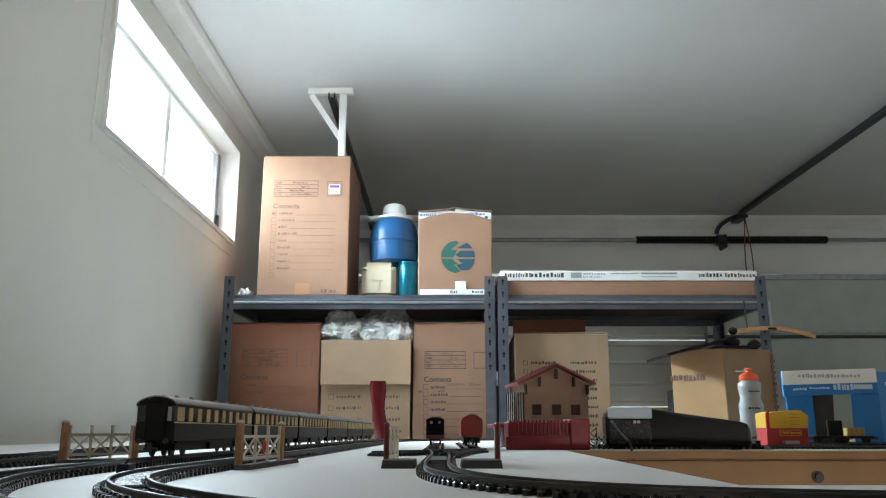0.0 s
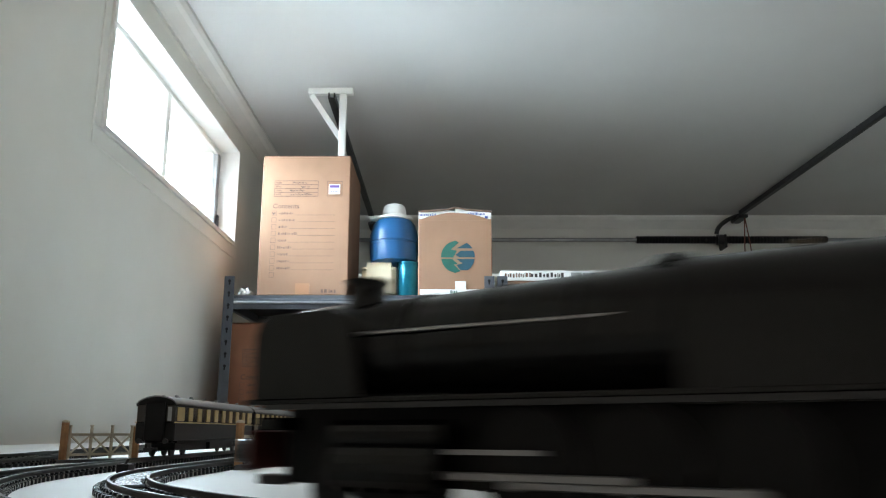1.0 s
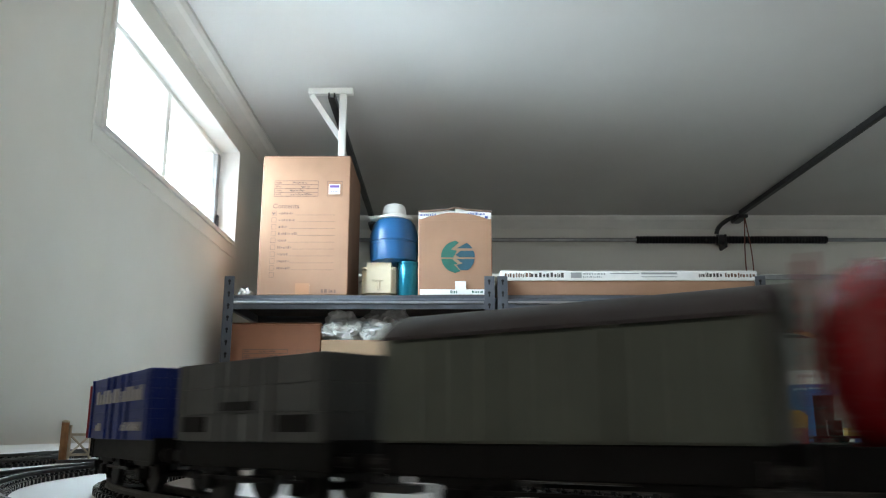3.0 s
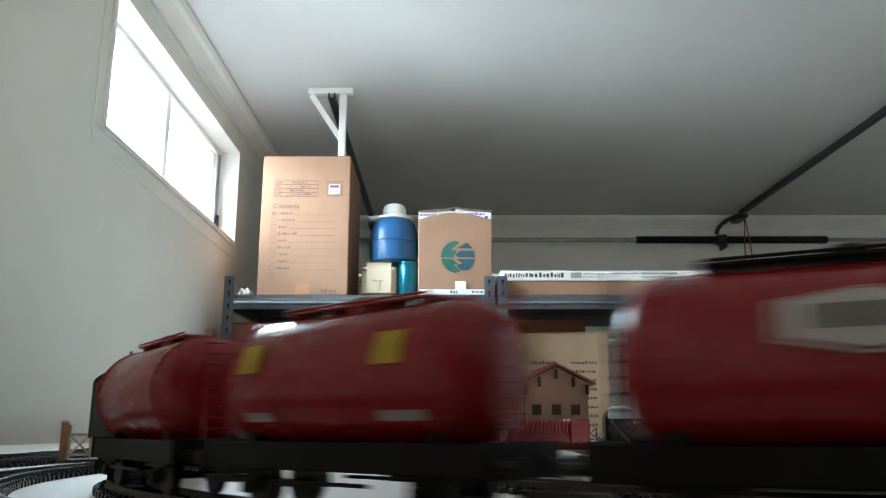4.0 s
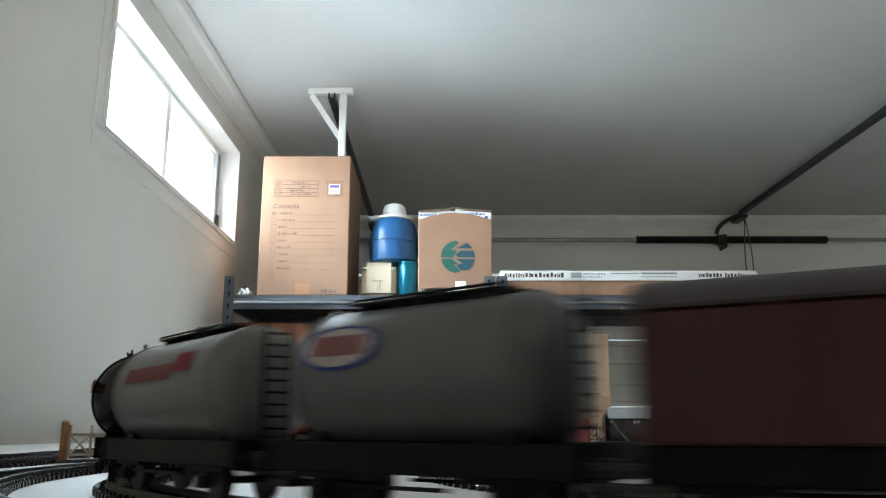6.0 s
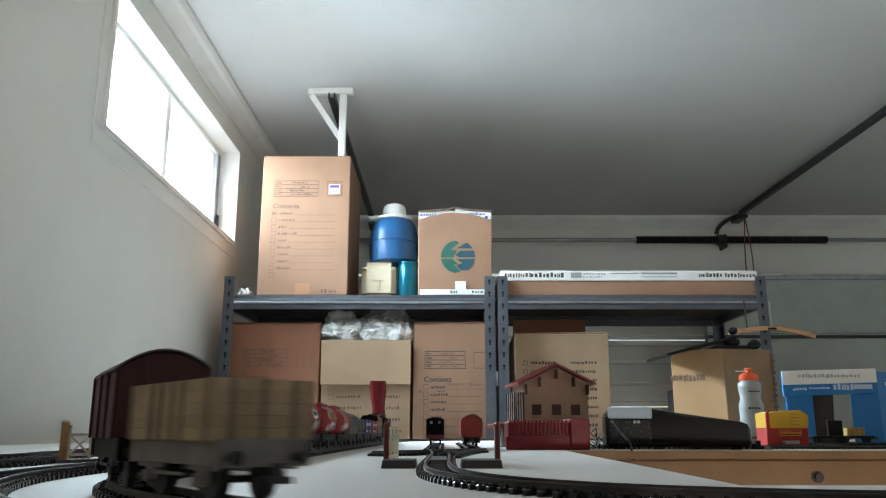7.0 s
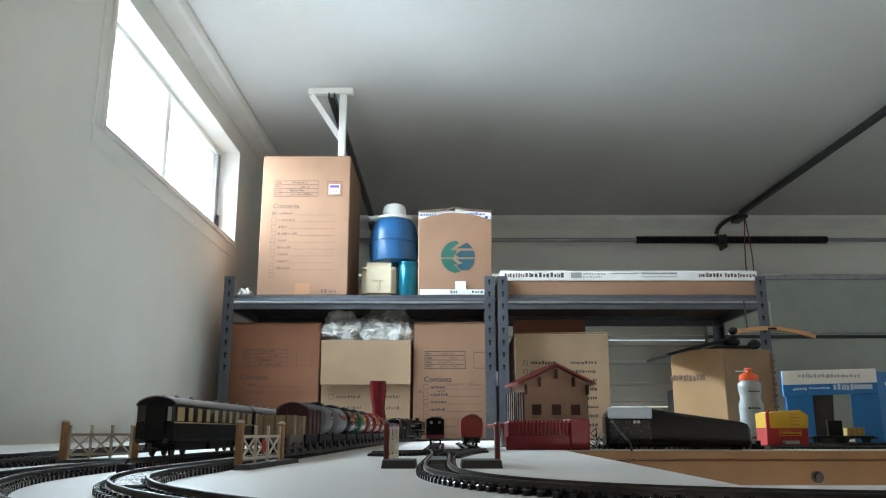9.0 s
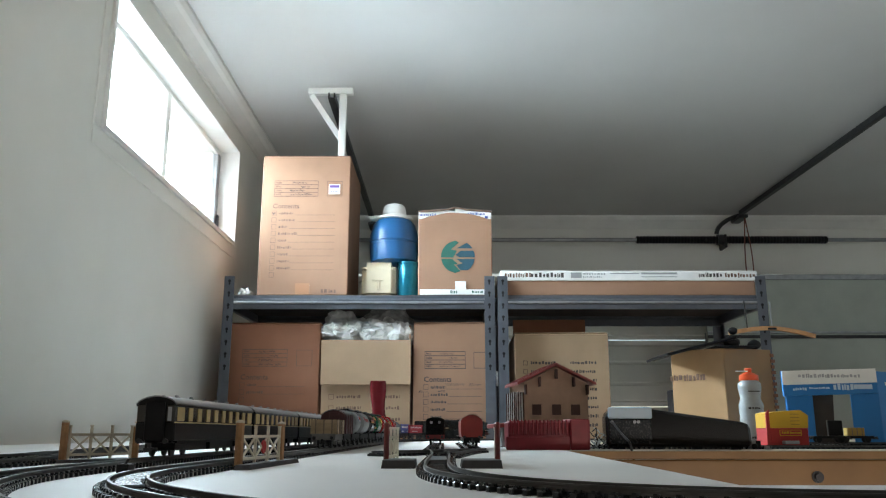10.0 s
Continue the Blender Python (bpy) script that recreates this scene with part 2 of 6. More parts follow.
    for a, b in ((-L + 0.05, -0.02), (0.02, L - 0.05)):
        g = part("pane", box(-0.096, -0.092, a, b, 0.02, H - 0.02), glass, w)
        g.visible_shadow = False
    part("latch", box(-0.076, -0.064, L - 0.045, L - 0.025, 0.06, 0.13, 0.003), DARKSTEEL, w)
    # bright overcast sky behind the window
    glow = bpy.data.materials.new("bright_hazy_sky")
    glow.use_nodes = True
    em = glow.node_tree.nodes.new("ShaderNodeEmission")
    em.inputs[0].default_value, em.inputs[1].default_value = (0.84, 0.94, 1, 1), 12.0
    glow.node_tree.links.new(em.outputs[0], glow.node_tree.nodes["Material Output"].inputs[0])
    tagged(part("backdrop", box(-4.02, -4, -6, 14, 1.6, 9), glow), "bright white daylight sky outside the window", "sky", kind="structure")
    tagged(part("ground", box(-60, 60, -60, 60, -0.3, -0.13), FLOORM), "grey concrete ground outside", "ground", kind="structure")


def garage_door():
    d = thing("garage_door", pose(0.85, BY, 0), "cream ribbed steel sectional garage door, closed", "garage door", kind="structure")
    h = 0.455
    for i in range(5):
        z = 2.265 - (i + 1) * h
        bm = bmesh.new()
        # panel with a rolled lip at either joint and two shallow ribs
        prof = [(0, 0.004), (-0.028, 0.004), (-0.028, 0.03), (-0.012, 0.04), (-0.012, 0.14), (-0.018, 0.15), (-0.018, 0.16), (-0.012, 0.17), (-0.012, h - 0.17),
                (-0.018, h - 0.16), (-0.018, h - 0.15), (-0.012, h - 0.14), (-0.012, h - 0.045), (-0.03, h - 0.035), (-0.03, h - 0.004), (0, h - 0.004)]
        prism([(a + 0.03, z + b) for a, b in prof], -1.57, 1.57, bm=bm, m=Matrix(((0, 1, 0, 0), (1, 0, 0, 0), (0, 0, 1, 0), (0, 0, 0, 1))))
        part("door_panel", bm, DOORM, d)
    for x in (-1.2, -0.1, 1.0):
        for i in range(1, 5):
            z = 2.265 - i * h
            part("hinge", box(x - 0.03, x + 0.03, -0.012, -0.001, z - 0.05, z + 0.05, 0.003), GALV, d)


def door_gear():
    for x, lab in ((-0.492, "dark steel overhead door track"), (2.07, "dark steel overhead door track with a hanging cord")):
        t = thing("door_track", pose(x, 0, 0), lab, "door track", group="overhead door tracks")
        bm = bmesh.new()
        zz0, zz1 = (2.618, 2.652) if x < 0 else (2.61, 2.685)
        y0, y1 = (3.25, 5.38) if x < 0 else (1.2, 5.3)
        out = [(-0.015, 0), (0.015, 0), (0.015, 0.03), (0.009, 0.03), (0.009, 0.008), (-0.009, 0.008), (-0.009, 0.03), (-0.015, 0.03)]
        A = [bm.verts.new((u, y0, zz0 + v)) for u, v in out]
        B = [bm.verts.new((u, y1, zz1 - 0.03 + v)) for u, v in out]
        bm.faces.new(A)
        bm.faces.new(list(reversed(B)))
        for i in range(8):
            bm.faces.new((A[i], B[i], B[(i + 1) % 8], A[(i + 1) % 8]))
        part("rail", bm, DARKSTEEL, t)
        # curved drop to the door jamb
        side = 0 if x < 0 else -0.13
        pts = []
        for k in range(9):
            a = k / 8 * math.pi / 2
            pts.append((side * math.sin(a), y1 + 0.14 * math.sin(a), zz1 - 0.03 - (0.14 if x < 0 else 0.10) * (1 - math.cos(a))))
        bm = bmesh.new()
        for p, q in zip(pts, pts[1:]):
            cyl(p, q, 0.016, bm=bm, seg=8)
        part("bend", bm, DARKSTEEL, t)
        part("end_bracket", box(-0.03, 0.03, y1 - 0.05, y1 + 0.12, zz1 - 0.06, zz1 - 0.035, 0.004), DARKSTEEL, t)
        if x < 0:
            # white angle hanger from the ceiling
            hy = 3.3
            part("hanger", box(-0.11, 0.09, hy - 0.015, hy + 0.015, CZ - 0.03, CZ, 0.003), TRIM, t, "white painted steel hanger plate")
            part("hanger", box(0.03, 0.062, hy - 0.012, hy + 0.012, CZ - 0.34, CZ - 0.03, 0.003), TRIM, t, "white painted steel hanger")
            bm = bmesh.new()
            m = Matrix.Translation((-0.03, hy, CZ - 0.135)) @ Matrix.Rotation(radians(-33), 4, "Y")
            box(-0.012, 0.012, -0.01, 0.01, -0.135, 0.12, bm=bm, m=m)
            part("brace", bm, TRIM, t, "white painted steel brace")
    s = thing("torsion_shaft", pose(0, BY - 0.09, 2.505), "galvanised door shaft with a black coil spring", "door shaft")
    part("shaft", cyl((-0.7, 0, 0), (3.2, 0, 0), 0.014, seg=12), GALV, s)
    bm = bmesh.new()
    n, x0, x1 = 60, 1.36, 2.70
    out = []
    for i in range(n * 2 + 1):
        out.append((0.028 if i % 2 else 0.024, (x1 - x0) * i / (2 * n)))
    lathe(out, bm=bm, seg=14, m=Matrix.Translation((x0, 0, 0)) @ Matrix.Rotation(radians(90), 4, "Y"))
    part("spring", bm, BLACKP, s, "black coil spring")
    for x in (-0.5, 1.98):
        part("bearing_plate", box(x - 0.010, x + 0.010, -0.03, 0.088, -0.06, 0.035, 0.004), DARKSTEEL, s)
    part("drum", cyl((1.93, 0, -0.0), (1.97, 0, 0), 0.038, seg=20), DARKSTEEL, s)
    # cord hanging from the right track to the shelf
    c = thing("cord", pose(2.07, 5.24, 2.62), "thin red-brown pull cord hanging from the door track", "cord")
    bm = bmesh.new()
    for dx in (-0.02, 0.03):
        prev = Vector((0.0, 0, 0))
        for k in range(1, 11):
            q = Vector((dx * math.sin(k / 10 * math.pi * 0.9), 0, -0.062 * k))
            cyl(prev, q, 0.004, bm=bm, seg=6)
            prev = q
    part("strand", bm, mat("red_brown_cord", (0.16, 0.055, 0.04), 0.8, bump=0.2), c)


garage()
garage_door()
door_gear()


# ---- shelving ----
SY = 3.22                       # front of the shelf units
SHELF = 1.742                   # top board of the shelf units


def shelf_unit(name_label, x0, x1, depth, group):
    u = thing("shelf_unit", pose(x0, SY, 0), name_label, "shelving", group)
    w = x1 - x0
    hole = mat("punched_hole", (0.012, 0.012, 0.014), 0.9, bump=0) if "punched_hole" not in bpy.data.materials else bpy.data.materials["punched_hole"]
    for i, (px, sx) in enumerate(((0, 1), (w, -1))):
        for j, (py, sy) in enumerate(((0, 1), (depth, -1))):
            a, b = sorted((px, px + sx * 0.042))
            bm = box(a, b, min(py, py + sy * 0.003), max(py, py + sy * 0.003), 0, SHELF + 0.075)
            c, d = sorted((px, px + sx * 0.003))
            e, f = sorted((py + sy * 0.003, py + sy * 0.042))
            box(c, d, e, f, 0, SHELF + 0.075, bm=bm)
            post = part("post", bm, STEEL, u)
            if j == 0:
                bm = bmesh.new()
                z = SHELF + 0.055
                while z > SHELF - 0.3:
                    cyl((px + sx * 0.022, -0.0012, z), (px + sx * 0.022, 0.001, z), 0.006, bm=bm, seg=10)
                    box(px + sx * 0.022 - 0.003, px + sx * 0.022 + 0.003, -0.0012, 0.001, z - 0.016, z, bm=bm)
                    z -= 0.05
                part("keyhole_row", bm, hole, post)["kind"] = "stuff"
    for z in (SHELF, SHELF - 0.72, SHELF - 1.4):
        for y, s in ((0.004, 1), (depth - 0.004, -1)):
            # stepped boltless beam
            prof = [(0, -0.062), (0.014, -0.062), (0.014, -0.03), (0.026, -0.024), (0.026, -0.002), (0.02, -0.002), (0.02, -0.016), (0.0, -0.022)]
            m = Matrix(((0, 1, 0, 0), (s, 0, 0, y), (0, 0, 1, z), (0, 0, 0, 1)))
            bm = prism(prof, 0.0035, w - 0.0035, m=m)
            bmx = part("beam", bm, STEEL, u)
            if s == 1:
                part("beam_ridge", box(0.044, w - 0.044, -0.006, 0.0035, z - 0.04, z - 0.031, 0.001), GALV, bmx, "lighter ridge along the beam")
        for x, s in ((0.004, 1), (w - 0.004, -1)):
            part("side_beam", box(min(x, x + s * 0.02), max(x, x + s * 0.02), 0.035, depth - 0.035, z - 0.055, z - 0.005, 0.003), STEEL, u)
        part("shelf_board", box(0.006, w - 0.006, 0.028, depth - 0.028, z - 0.016, z, 0.002), CHIP, u, "brown fibreboard shelf")
    return u


shelf_unit("grey-blue boltless steel shelf unit loaded with moving cartons", -0.905, 0.213, 0.56, "shelf units")
shelf_unit("grey-blue boltless steel shelf unit beside the garage door", 0.225, 1.335, 0.56, "shelf units")


# ---- cartons ----
TAPE = mat("brown_packing_tape", (0.37, 0.175, 0.09), 0.3, vary=0.06, size=20, bump=0.05)

def carton(label, x0, x1, y, depth, z0, h, material, rz=0.0, tape=True, closed=True):
    c = thing("carton", pose((x0 + x1) / 2, y, z0, 0, 0, rz), label, "cardboard box", "cartons on the shelves")
    w = (x1 - x0) / 2
    part("body", box(-w, w, 0, depth, 0, h, 0.003) if closed else shell(-w, w, 0, depth, 0, h, 0.006), material, c)
    if closed:
        for a, b in ((0.002, depth / 2 - 0.002), (depth / 2 + 0.002, depth - 0.002)):
            part("flap", box(-w + 0.001, w - 0.001, a, b, h + 0.0005, h + 0.006, 0.002), material, c)
    if tape:
        part("tape", box(-0.03, 0.03, -0.0012, 0.0, 0.003, 0.05), TAPE, c, "strip of brown packing tape")
    return c


def moving_print(c, x, z, w, h, ink, seed, form=True, lines=9):
    """The printed form and check list of a removalist's carton: x, z is the lower left of the face used."""
    if form:
        fr = []
        fx, fz, fw, fh = x + w * 0.14, z + h * 0.715, w * 0.5, h * 0.115
        for k in range(5):
            fr.append((fx, fx + fw, fz + fh * k / 4 - 0.0014, fz + fh * k / 4 + 0.0014))
        fr += [(fx, fx + 0.002, fz, fz + fh), (fx + fw - 0.002, fx + fw, fz, fz + fh)]
        for k in range(4):
            fr += squiggle(fx + 0.006, fz + fh * k / 4 + 0.004, fw * 0.12, fh * 0.14, 5, seed + k)
        sx = x + w * 0.74
        fr += [(sx, sx + 0.065, fz, fz + 0.002), (sx, sx + 0.065, fz + fh - 0.004, fz + fh - 0.002), (sx, sx + 0.002, fz, fz + fh - 0.003), (sx + 0.063, sx + 0.065, fz, fz + fh - 0.003)]
        bars("printed_form", fr, 0, ink, c)
        scrawl("handwriting", [(fx + fw * (0.36 if k != 2 else 0.6), fz + fh * k / 4 + 0.003, fw * (0.5, 0.32, 0.2, 0.36)[k], fh * 0.15, seed + 20 + k) for k in (0, 1, 2, 3)], 0, INK, c)
    writing("heading", "Contents", 0.030, Matrix.Translation((x + w * 0.13, -0.0009, z + h * 0.625)) @ Matrix.Rotation(radians(90), 4, "X"), ink, c, bold=0.0006)
    ls = []
    for k in range(lines):
        zz = z + h * (0.572 - 0.0497 * k)
        bx = x + w * 0.125
        for q in ((bx, bx + 0.02, zz, zz + 0.0014), (bx, bx + 0.02, zz + 0.02, zz + 0.0214), (bx, bx + 0.0014, zz, zz + 0.02), (bx + 0.019, bx + 0.0204, zz, zz + 0.02)):
            ls.append(q)
        word = random.Random(seed + 50 + k).uniform(0.035, 0.075)
        if k < lines - 1:
            ls += squiggle(bx + 0.03, zz + 0.004, word, 0.012, 7, seed + 80 + k)
            ls.append((bx + 0.036 + word, x + w * 0.84, zz + 0.002, zz + 0.0034))
    bars("printed_list", ls, 0, ink, c)


def cartons():
    c = carton("tall brown moving carton with printed contents list on the top shelf", -0.776, -0.399, SY + 0.03, 0.42, SHELF, 0.606, CARD)
    moving_print(c, -0.1885, 0.0, 0.377, 0.60, INKGREY, 3, lines=10)
    scrawl("tick", [(-0.141, 0.346, 0.018, 0.014, 5)], 0, INK, c)
    part("sticker", box(0.098, 0.146, -0.0022, -0.0008, 0.438, 0.482), WHITEPAPER, c, "white and purple sticker")
    bars("sticker_print", [(0.101, 0.143, 0.466, 0.478)] + squiggle(0.102, 0.446, 0.04, 0.008, 6, 9), -0.0022, mat("purple_ink", (0.13, 0.07, 0.26), 0.6), c)
    bars("maker_mark", squiggle(0.078, 0.008, 0.06, 0.018, 4, 5), 0, INKGREY, c)

    c = carton("brown carton with round green emblem and torn printed top", -0.105, 0.207, SY + 0.04, 0.40, SHELF, 0.326, CARD, tape=False)
    # round emblem: a disc cut through by a jagged bolt
    cx, cz, r = 0.012, 0.166, 0.071

    def rim(z):
        return math.sqrt(max(0, r * r - z * z))

    for side, mt, hi, lo, inner in (
            (-1, GREENPRINT, 0.070, -0.003, [(-0.020, -0.003), (-0.004, 0.026), (-0.030, 0.031), (0.004, 0.062)]),
            (-1, GREENPRINT, -0.010, -0.070, [(0.010, -0.062), (-0.018, -0.034), (-0.002, -0.031), (-0.024, -0.010)]),
            (1, TEALPRINT, 0.060, 0.036, [(-0.006, 0.036)]),
            (1, TEALPRINT, 0.026, -0.002, [(0.004, -0.002), (-0.010, 0.008), (0.012, 0.026)]),
            (1, TEALPRINT, -0.010, -0.058, [(0.010, -0.058), (-0.006, -0.036), (0.020, -0.029), (-0.006, -0.010)])):
        edge = [(side * rim(hi + (lo - hi) * q / 8), hi + (lo - hi) * q / 8) for q in range(9)]
        part("emblem_piece", prism([(cx + a, cz + b) for a, b in edge + inner], -0.0012, 0.0006), mt, c)
    part("torn_flap", prism([(-0.156, 0.31), (-0.002, 0.31), (-0.002, 0.366), (-0.03, 0.371), (-0.09, 0.364), (-0.156, 0.361)], 0.0042, 0.0066), WHITEPAPER, c, "torn white printed paper")
    part("torn_flap", prism([(0.002, 0.31), (0.155, 0.31), (0.156, 0.360), (0.11, 0.364), (0.05, 0.369), (0.002, 0.379)], 0.0046, 0.007), WHITEPAPER, c, "torn white printed paper")
    part("torn_edge", prism([(-0.158, 0.361), (-0.09, 0.364), (-0.03, 0.371), (0.002, 0.379), (0.05, 0.369), (0.157, 0.360), (0.157, 0.366), (0.05, 0.375), (0.002, 0.384), (-0.03, 0.376), (-0.158, 0.366)], -0.004, 0.012), INKGREY, c, "dark ragged upper edge")
    bars("paper_print", squiggle(-0.15, 0.345, 0.065, 0.012, 8, 31) + squiggle(0.05, 0.349, 0.075, 0.011, 8, 32) + [(0.128, 0.14, 0.325, 0.345)], 0.0042, BLUEPRINT, c)
    # torn arched edge of the front panel
    ol = [(-0.155, 0.324)] + [(-0.155 + 0.31 * k / 14, 0.328 + 0.031 * math.sin(math.pi * k / 14) + random.Random(k).uniform(-.002, .002)) for k in range(15)] + [(0.155, 0.324)]
    part("front_edge", prism(ol, 0.0003, 0.0035), CARD, c, "torn arched cardboard edge")
    part("label_strip", box(-0.148, 0.15, -0.002, 0.0, 0.004, 0.026), WHITEPAPER, c, "white printed strip")
    bars("strip_print", squiggle(-0.02, 0.008, 0.03, 0.014, 3, 61) + squiggle(0.07, 0.01, 0.045, 0.01, 5, 62), -0.002, GREENPRINT, c)
    part("sticker", box(0.0, 0.045, -0.0035, -0.001, 0.02, 0.06), WHITEPAPER, c, "white paper patch")

    z = SHELF - 0.72
    c = carton("red-brown moving carton in shade under the shelf", -0.880, -0.508, SY + 0.06, 0.42, z, 0.604, CARD3, tape=False)
    moving_print(c, -0.186, 0.0, 0.372, 0.60, INKGREY, 140, lines=3)
    c = carton("brown moving carton with hand-written contents list under the shelf", -0.122, 0.193, SY + 0.05, 0.42, z, 0.604, CARD, tape=False)
    moving_print(c, -0.1575, -0.01, 0.335, 0.60, INK, 260, lines=8)
    scrawl("handwriting", [(-0.03, 0.348, 0.085, 0.013, 77), (0.07, 0.347, 0.05, 0.014, 78), (-0.055, 0.322, 0.03, 0.011, 79)], 0, INK, c)
    scrawl("handwriting", [(-0.135, 0.318, 0.016, 0.014, 81)], 0, INK, c)
    part("torn_label", box(0.118, 0.152, -0.003, -0.001, 0.37, 0.43, m=Matrix.Rotation(radians(8), 4, "Y")), WHITEPAPER, c, "peeling white paper label")
    # open carton with white packing paper
    c = carton("open tan carton full of white packing paper, front flap down", -0.496, -0.134, SY + 0.05, 0.40, z, 0.535, CARD2, tape=False, closed=False)
    part("front_flap", box(-0.184, 0.184, -0.012, -0.006, 0.352, 0.534, 0.002, m=Matrix.Rotation(radians(1.2), 4, "X")), CARD2, c, "folded-down cardboard flap")
    part("side_flap", box(0.172, 0.182, 0.02, 0.38, 0.526, 0.60, 0.002), CARD2, c)
    sp = []
    for k in range(4):
        zz = 0.31 - 0.045 * k
        sp += [(-0.15, -0.13, zz - 0.016, zz - 0.0145), (-0.15, -0.13, zz + 0.003, zz + 0.0045), (-0.15, -0.1485, zz - 0.016, zz + 0.004), (-0.1315, -0.13, zz - 0.016, zz + 0.004)]
        sp += squiggle(-0.118, zz - 0.012, 0.10, 0.014, 8, 300 + k) + squiggle(0.055, zz - 0.012, 0.085, 0.014, 8, 320 + k)
    bars("printed_list", sp, 0, INKGREY, c)
    pap = thing("packing_paper", pose(-0.32, SY + 0.06, z + 0.50), "crumpled white packing paper and bubble wrap", "packing paper")
    rng = random.Random(8)
    for k in range(9):
        bm = bmesh.new()
        bmesh.ops.create_icosphere(bm, subdivisions=4, radius=1)
        off = Vector((rng.uniform(0, 50), rng.uniform(0, 50), 0))
        sx, sy, sz = rng.uniform(0.05, 0.085), rng.uniform(0.05, 0.08), rng.uniform(0.035, 0.06)
        cx = -0.13 + 0.26 * (k % 5) / 4 + rng.uniform(-0.02, 0.02)
        cy, cz = 0.06 + 0.1 * (k // 5), 0.045 + rng.uniform(0, 0.03) + 0.05 * (k // 5)
        for v in bm.verts:
            n = noise.noise(v.co * 1.7 + off) + 0.8 * abs(noise.noise(v.co * 3.1 + off)) + 0.35 * abs(noise.noise(v.co * 8 + off))
            v.co = v.co * (1 + 0.42 * n)
            v.co = Vector((v.co.x * sx + cx, v.co.y * sy + cy, v.co.z * sz + cz))
        part("paper_sheet", bm, WHITEPAPER, pap)
    bm = bmesh.new()
    bmesh.ops.create_icosphere(bm, subdivisions=4, radius=1)
    for v in bm.verts:
        n = noise.noise(v.co * 2.2) + 0.5 * noise.noise(v.co * 5)
        v.co = v.co * (1 + 0.16 * n)
        v.co = Vector((v.co.x * 0.125 + 0.075, v.co.y * 0.1 + 0.2, v.co.z * 0.105 + 0.105))
    part("bubble_wrap", bm, mat("grey_bubble_wrap", (0.42, 0.41, 0.40), 0.25, size=60, vary=0.15, bump=0.5, fine=130), pap, "translucent grey bubble wrap")

    # right unit
    c = carton("tan moving carton with printed list behind the model station", 0.298, 0.688, SY + 0.08, 0.42, z, 0.565, CARD2, rz=-1.5, tape=False)
    sp = []
    for k in range(8):
        zz = 0.435 - 0.036 * k
        sp += [(-0.16, -0.142, zz, zz + 0.0016), (-0.16, -0.142, zz + 0.017, zz + 0.0186), (-0.16, -0.1584, zz, zz + 0.018), (-0.1436, -0.142, zz, zz + 0.018)]
        sp += squiggle(-0.128, zz + 0.003, 0.10 if k % 2 == 0 else 0.07, 0.014, 9, 400 + k) + squiggle(0.035, zz + 0.003, 0.105, 0.014, 9, 420 + k)
    bars("printed_list", sp, 0, INK, c)
    part("raised_flap", box(-0.19, 0.125, 0.15, 0.156, 0.573, 0.645, 0.002), CARD3, c, "dark raised cardboard flap")
    # long insulation carton on top of the right unit
    c = thing("insulation_carton", pose(0.78, SY + 0.035, SHELF), "long flat brown carton with a white printed band on the shelf", "cardboard box", "cartons on the shelves")
    part("body", box(-0.515, 0.525, 0, 0.42, 0.0, 0.062, 0.003), CARD, c)
    part("lid", box(-0.54, 0.535, -0.006, 0.43, 0.062, 0.104, 0.003), WHITEPAPER, c, "white printed lid")
    sp = squiggle(-0.522, 0.074, 0.105, 0.021, 9, 500)
    bars("brand_mark", sp, -0.006, INKGREY, c)
    bars("brand_mark", squiggle(-0.412, 0.074, 0.13, 0.022, 8, 501) + squiggle(0.29, 0.074, 0.10, 0.022, 8, 503), -0.006, INK, c)
    bars("brand_mark", squiggle(0.40, 0.074, 0.115, 0.021, 9, 504), -0.006, INKGREY, c)
    bars("small_print", [(-0.245, -0.2, 0.073, 0.096)] + squiggle(-0.195, 0.086, 0.09, 0.008, 9, 505) + squiggle(-0.195, 0.073, 0.08, 0.008, 9, 506) + [(-0.08, 0.04, 0.09, 0.094), (0.05, 0.2, 0.088, 0.096), (0.05, 0.2, 0.076, 0.079)], -0.006, mat("grey_ink", (0.3, 0.3, 0.3), 0.7, bump=0), c)


cartons()


